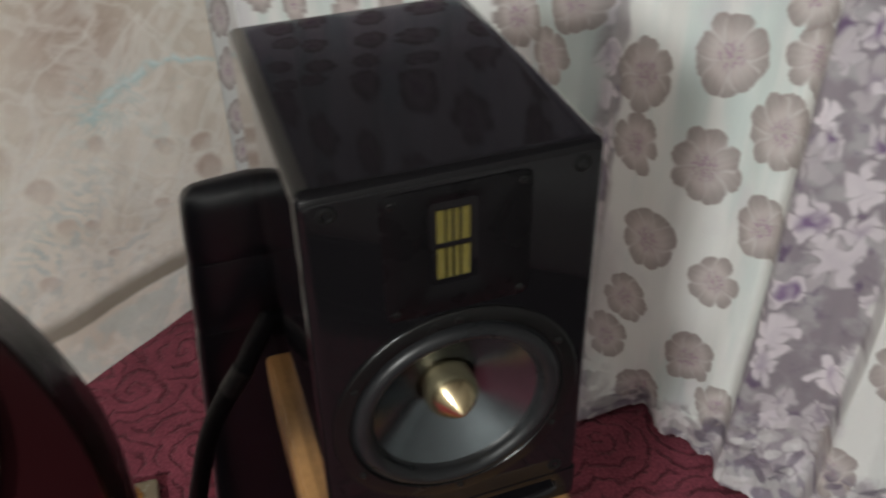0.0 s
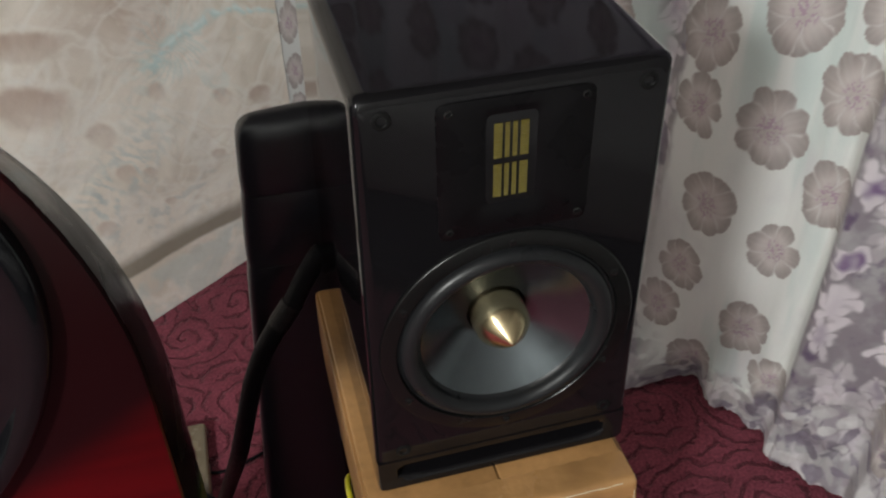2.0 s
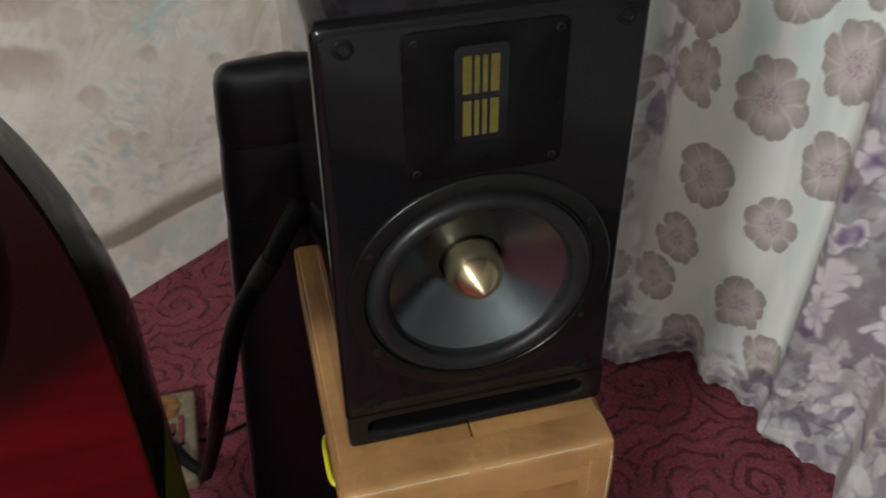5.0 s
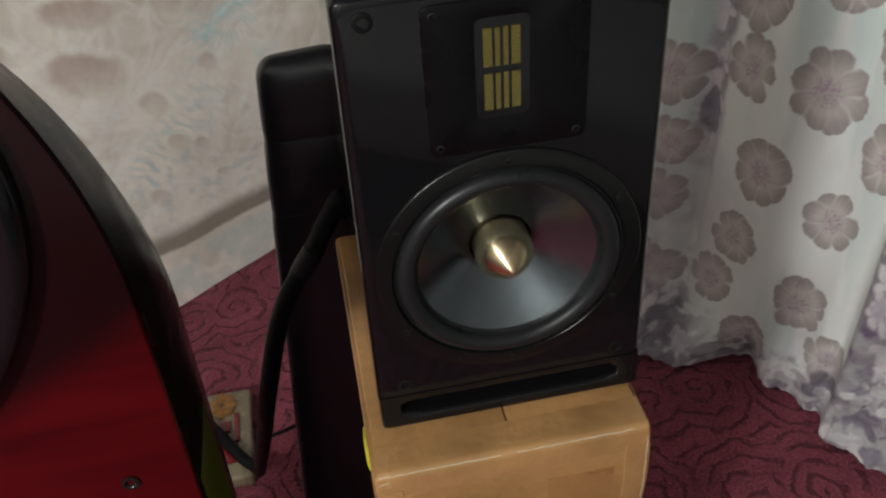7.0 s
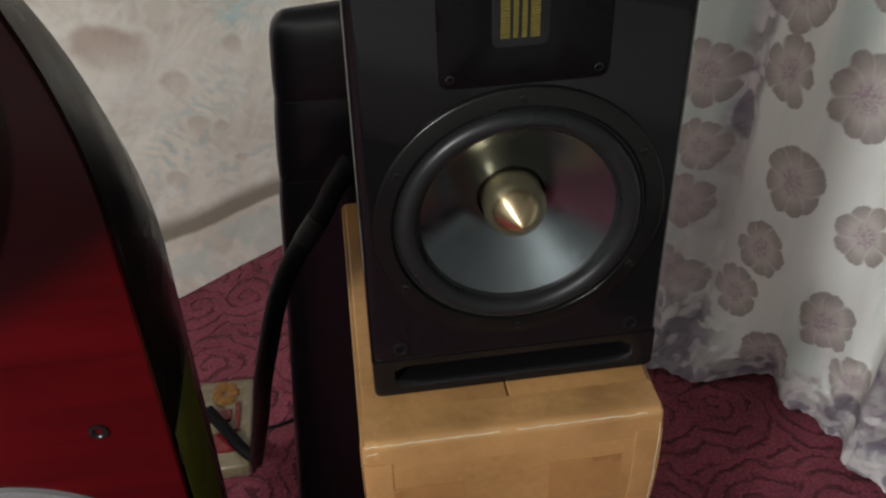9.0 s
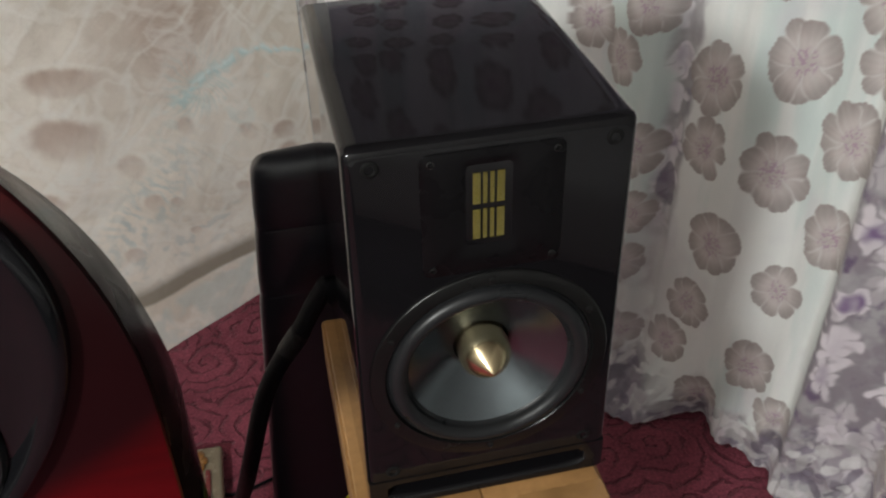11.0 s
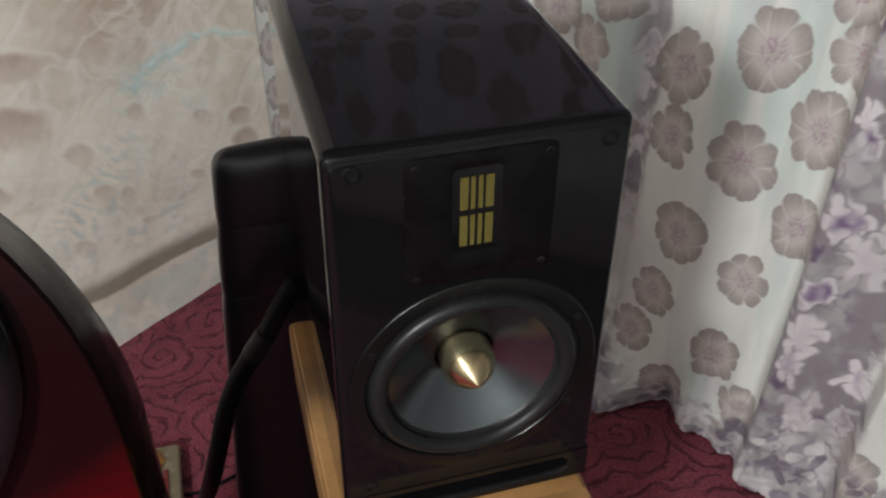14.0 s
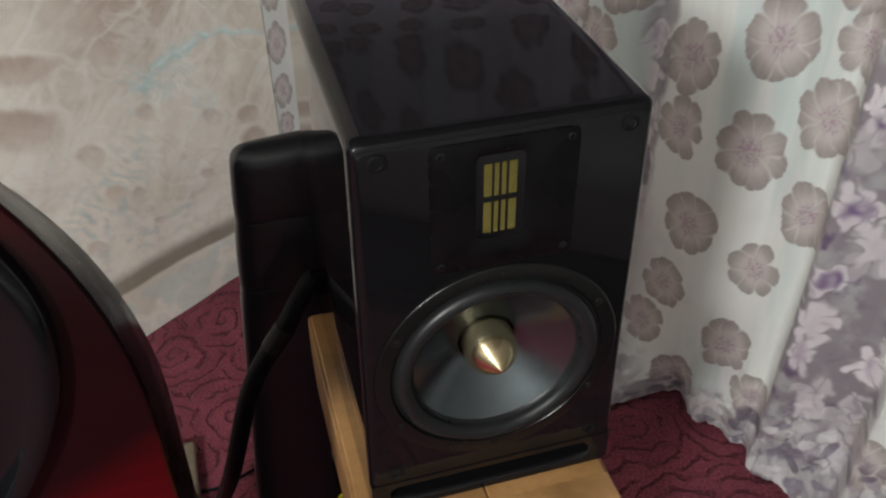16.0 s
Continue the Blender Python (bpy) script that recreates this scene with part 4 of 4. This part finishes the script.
# ---- black padded leather backrest leaning place behind it ----
def leather_back():
    top = thing("leather_backrest", "tall black leather padded backrest with stitched cross seams", "cushion", (0.07, 0.94, 0))
    ox, oy = 0.07, 0.94
    y0, y1, height = 0.880, 0.925, 1.084
    seams = [0.985, 0.880]
    heights = sorted(set([0.001, 0.01, 0.03] + [round(0.05 + 0.0125 * k, 4) for k in range(81)] + [q + d for q in seams for d in (-0.004, 0, 0.004)]))
    heights = [h for h in heights if h < 1.06] + [1.06, 1.068, 1.074, 1.079, 1.082, 1.0835, 1.084]
    bm = bmesh.new()
    loops = []
    n = 80
    for z in heights:
        left, right = -0.113 + 0.088 * z, 0.27
        dip = sum(math.exp(-((z - q) / 0.0045) ** 2) for q in seams) * 0.0007
        swell = 0.0012 * min(1, min(abs(z - q) for q in seams + [height]) / 0.03)
        end = max(0.0, (z - 1.06) / 0.024)
        shrink = 0.021 * (1 - math.sqrt(max(0.0, 1 - end * end)))
        inset = dip + shrink - swell
        cx, cy = (left + right) / 2, (y0 + y1) / 2
        loop = []
        for k in range(n):
            a = 2 * math.pi * k / n
            ca, sa = math.cos(a), math.sin(a)
            e = 0.42
            x = cx + ((right - left) / 2 - inset) * math.copysign(abs(ca) ** e, ca)
            y = cy + ((y1 - y0) / 2 - inset) * math.copysign(abs(sa) ** e, sa)
            loop.append((x - ox, y - oy, z + 0.05 * (x - left) * step(1.0, 1.07, z) + 0.0006 * noise.noise(Vector((x * 30, y * 30, z * 9))) * (z > 0.02)))
        loops.append(loop)
    loft(bm, loops, True, True)
    part("padding", bm, LEATHER, top)
    for q in seams[:2]:
        bm = bmesh.new()
        left = -0.113 + 0.088 * q
        pts = [(left + 0.012 + (0.25 - left) * k / 10 - ox, y0 + 0.0015 - oy, q - 0.0004 * k) for k in range(11)]
        tube(bm, pts, 0.0008, 8)
        part("seam", bm, LEATHER, top)
    return top


leather_back()


# ---- thick loudspeaker cable ----
def cable():
    top = thing("loudspeaker_cable", "thick black sleeved loudspeaker cable running down to the floor", "cable", (-0.17, 1.0, 0))
    o = Vector(top.location)
    line = [Vector(p) for p in ((0.130, 0.812, 0.80), (0.100, 0.818, 0.835), (0.075, 0.820, 0.886), (0.058, 0.820, 0.920), (0.0505, 0.820, 0.935), (0.0485, 0.820, 0.9355), (0.043, 0.820, 0.927), (0.028, 0.820, 0.903), (0.010, 0.820, 0.870), (-0.012, 0.820, 0.838), (-0.036, 0.820, 0.798),
                                (-0.056, 0.820, 0.750), (-0.078, 0.820, 0.675), (-0.097, 0.840, 0.596), (-0.122, 0.920, 0.458), (-0.151, 1.0, 0.313), (-0.182, 1.095, 0.155), (-0.200, 1.168, 0.058), (-0.212, 1.192, 0.046), (-0.234, 1.213, 0.052), (-0.272, 1.270, 0.056), (-0.306, 1.322, 0.056))]
    bm = bmesh.new()
    tube(bm, [p - o for p in line], 0.0125)
    sleeve = part("sleeve", bm, SLEEVE, top)
    bm = bmesh.new()
    tube(bm, [p - o for p in line[8:10]], 0.0138)
    part("ferrule", bm, BRAID, sleeve, "braided black ferrule")
    return top


cable()


def thin_cord():
    top = thing("thin_cord", "thin black cord lying on the carpet", "cord", (-0.1, 1.3, 0))
    bm = bmesh.new()
    tube(bm, [(-0.16, 0.02, 0.004), (-0.09, 0.0, 0.004), (-0.02, 0.02, 0.004), (0.05, 0.05, 0.004), (0.14, 0.08, 0.004)], 0.004, 8)
    part("cord", bm, SLEEVE, top)


thin_cord()


# ---- red floor-standing loudspeaker ----
def red_tower():
    cx, arch, y0 = -0.290, 1.140, 0.457
    top = thing("red_loudspeaker", "tall arched red lacquered loudspeaker with black sides and yellow cone", "loudspeaker", (cx, 0.58, 0))
    n = 40

    def outline(scale_x, scale_z, inset=0.0, drop=0.0):
        """Arched front: straight flanks that draw in towards the floor, round top."""
        pts = []
        a, b = (0.190 - inset) * scale_x, (0.292 - inset) * scale_z
        for k in range(n + 1):
            t = math.pi * k / n
            pts.append((a * math.cos(t), arch - drop + b * math.sin(t)))
        for k in range(1, 13):
            z = (arch - drop) * (1 - k / 12)
            pts.append((-a * (1 - 0.16 * (k / 12) ** 1.2), max(z, 0.002 + inset * 0.0)))
        for k in range(12, 0, -1):
            z = (arch - drop) * (1 - k / 12)
            pts.append((a * (1 - 0.16 * (k / 12) ** 1.2), max(z, 0.002)))
        return pts

    def ring(y, sx=1.0, sz=1.0, inset=0.0, drop=0.0):
        return [(x, y - 0.58, z) for x, z in outline(sx, sz, inset, drop)]

    bm = bmesh.new()
    loft(bm, [ring(y0 + 0.004), ring(y0 + 0.008, drop=0.004), ring(y0 + 0.05, drop=0.036), ring(y0 + 0.095, 0.995, 1.0, 0, 0.072), ring(y0 + 0.15, 0.95, 0.98, 0, 0.13), ring(y0 + 0.21, 0.85, 0.94, 0, 0.20), ring(y0 + 0.26, 0.70, 0.86, 0, 0.27), ring(y0 + 0.28, 0.55, 0.75, 0, 0.3)], False, True)
    side = part("body", bm, SIDE_BLACK, top, "satin black curved side")
    # green lower flank
    bm = bmesh.new()
    loops = []
    for k in range(11):
        z = 0.12 + (0.93 - 0.12) * k / 10
        f = 0.190 * (1 - 0.16 * ((arch - z) / arch) ** 1.2) + 0.0012
        loops.append([(f, y0 + 0.008 - 0.58, z), (f + 0.0012, y0 + 0.012 - 0.58, z), (f + 0.0012, y0 + 0.092 - 0.58, z), (f, y0 + 0.098 - 0.58, z)])
    loft(bm, loops, True, True)
    part("side_panel", bm, GREEN, top, "olive green side panel")
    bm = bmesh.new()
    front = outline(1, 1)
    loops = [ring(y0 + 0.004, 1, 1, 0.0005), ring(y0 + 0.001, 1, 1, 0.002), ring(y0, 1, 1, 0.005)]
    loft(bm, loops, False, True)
    part("front", bm, RED, top, "red lacquered front, shade painted dark towards the top")
    # midrange in an oval black waveguide
    mid = new("midrange")
    mid.parent = top
    mid["label"] = "yellow midrange cone in an oval black waveguide"
    bm = bmesh.new()
    yy = y0 - 0.58
    def egg(grow, y, mix):
        """From the egg-shaped rim (mix 0) to the round cone opening (mix 1)."""
        out = []
        for k in range(96):
            t = 2 * math.pi * k / 96
            c, q = math.cos(t), math.sin(t)
            ex, ez = (0.150 + grow) * c * (1 - 0.33 * max(0.0, -q) ** 2), 1.245 + ((0.150 if q > 0 else 0.225) + grow) * q
            rx, rz = -0.016 + 0.086 * c, 1.135 + 0.086 * q
            out.append((ex + (rx - ex) * mix, y, ez + (rz - ez) * mix))
        return out

    dish = [(0, 0.001, 0), (0, -0.008, 0), (-0.002, -0.012, 0), (-0.006, -0.0148, 0), (-0.011, -0.0152, 0.01), (-0.015, -0.0140, 0.04), (-0.016, -0.0118, 0.10), (-0.016, -0.0088, 0.22), (-0.015, -0.0060, 0.40), (-0.012, -0.0045, 0.60), (-0.012, -0.0040, 0.80)]
    loft(bm, [egg(g, yy + y, m) for g, y, m in dish + [(-0.004, -0.0042, 0.90), (0.0, -0.0050, 1.0)]])
    part("waveguide", bm, WAVEGUIDE, mid, "glossy black egg-shaped waveguide")
    bm = bmesh.new()
    lathe(bm, -0.016, 1.135, [(0.096, yy - 0.003), (0.0955, yy - 0.0085), (0.093, yy - 0.0115), (0.0895, yy - 0.0120), (0.0865, yy - 0.0095), (0.0855, yy - 0.001)], 72)
    part("surround", bm, RUBBER, mid, "black rubber ring round the yellow cone")
    bm = bmesh.new()
    lathe(bm, -0.016, 1.135, [(0.086, yy - 0.0012), (0.082, yy - 0.006), (0.074, yy - 0.0065), (0.066, yy - 0.003), (0.045, yy - 0.0022), (0.02, yy - 0.0018), (0.0003, yy - 0.0016)], 72)
    part("cone", bm, YELLOW_CONE, mid, "bright yellow cone")
    # woofer below
    low = new("woofer")
    low.parent = top
    bm = bmesh.new()
    lathe(bm, 0.035, 0.775, [(0.128, yy + 0.001), (0.127, yy - 0.004), (0.120, yy - 0.006), (0.114, yy - 0.004), (0.112, yy - 0.001)], 72)
    part("driver_frame", bm, GREY_RING, low, "grey driver ring")
    bm = bmesh.new()
    lathe(bm, 0.035, 0.775, [(0.1125, yy - 0.001), (0.104, yy - 0.008), (0.094, yy - 0.002), (0.06, yy - 0.001), (0.03, yy - 0.004), (0.0003, yy - 0.012)], 72)
    part("cone", bm, RUBBER, low)
    sc = screw(top, -0.153 - cx, yy - 0.001, 0.951, 0.0075)
    return top


red_tower()


# ---- small packet on the carpet ----
def packet():
    top = thing("gift_packet", "cellophane packet with a yellow flower and red print on the carpet", "packet", (-0.275, 1.30, 0))
    bm = bmesh.new()
    box(bm, -0.060, 0.060, -0.125, 0.125, 0.001, 0.040, 0.010, 3)
    for v in bm.verts:
        v.co.z += 0.004 * noise.noise(v.co * 25) if v.co.z > 0.02 else 0
    body = part("bag", bm, PACK_CREAM, top)
    bm = bmesh.new()
    for k in range(7):
        a = 2 * math.pi * k / 7
        c = Vector((-0.002 + 0.017 * math.cos(a), 0.080 + 0.022 * math.sin(a), 0.043))
        ring = [bm.verts.new(c + Vector((0.013 * math.cos(q), 0.015 * math.sin(q), 0.002 * math.cos(2 * q + k)))) for q in [2 * math.pi * i / 10 for i in range(10)]]
        tip = bm.verts.new(c + Vector((0, 0, 0.006)))
        for i in range(10):
            bm.faces.new((ring[i], ring[(i + 1) % 10], tip))
    part("flower", bm, PACK_ORANGE, top, "yellow paper flower")
    for x0, x1, y0, y1 in ((-0.045, 0.015, 0.0, 0.030), (-0.038, 0.03, -0.085, -0.035), (0.022, 0.034, -0.03, 0.05)):
        bm = bmesh.new()
        box(bm, x0, x1, y0, y1, 0.036, 0.0455, 0.003, 2)
        part("label", bm, PACK_RED, top, "red printed label")
    return top


packet()
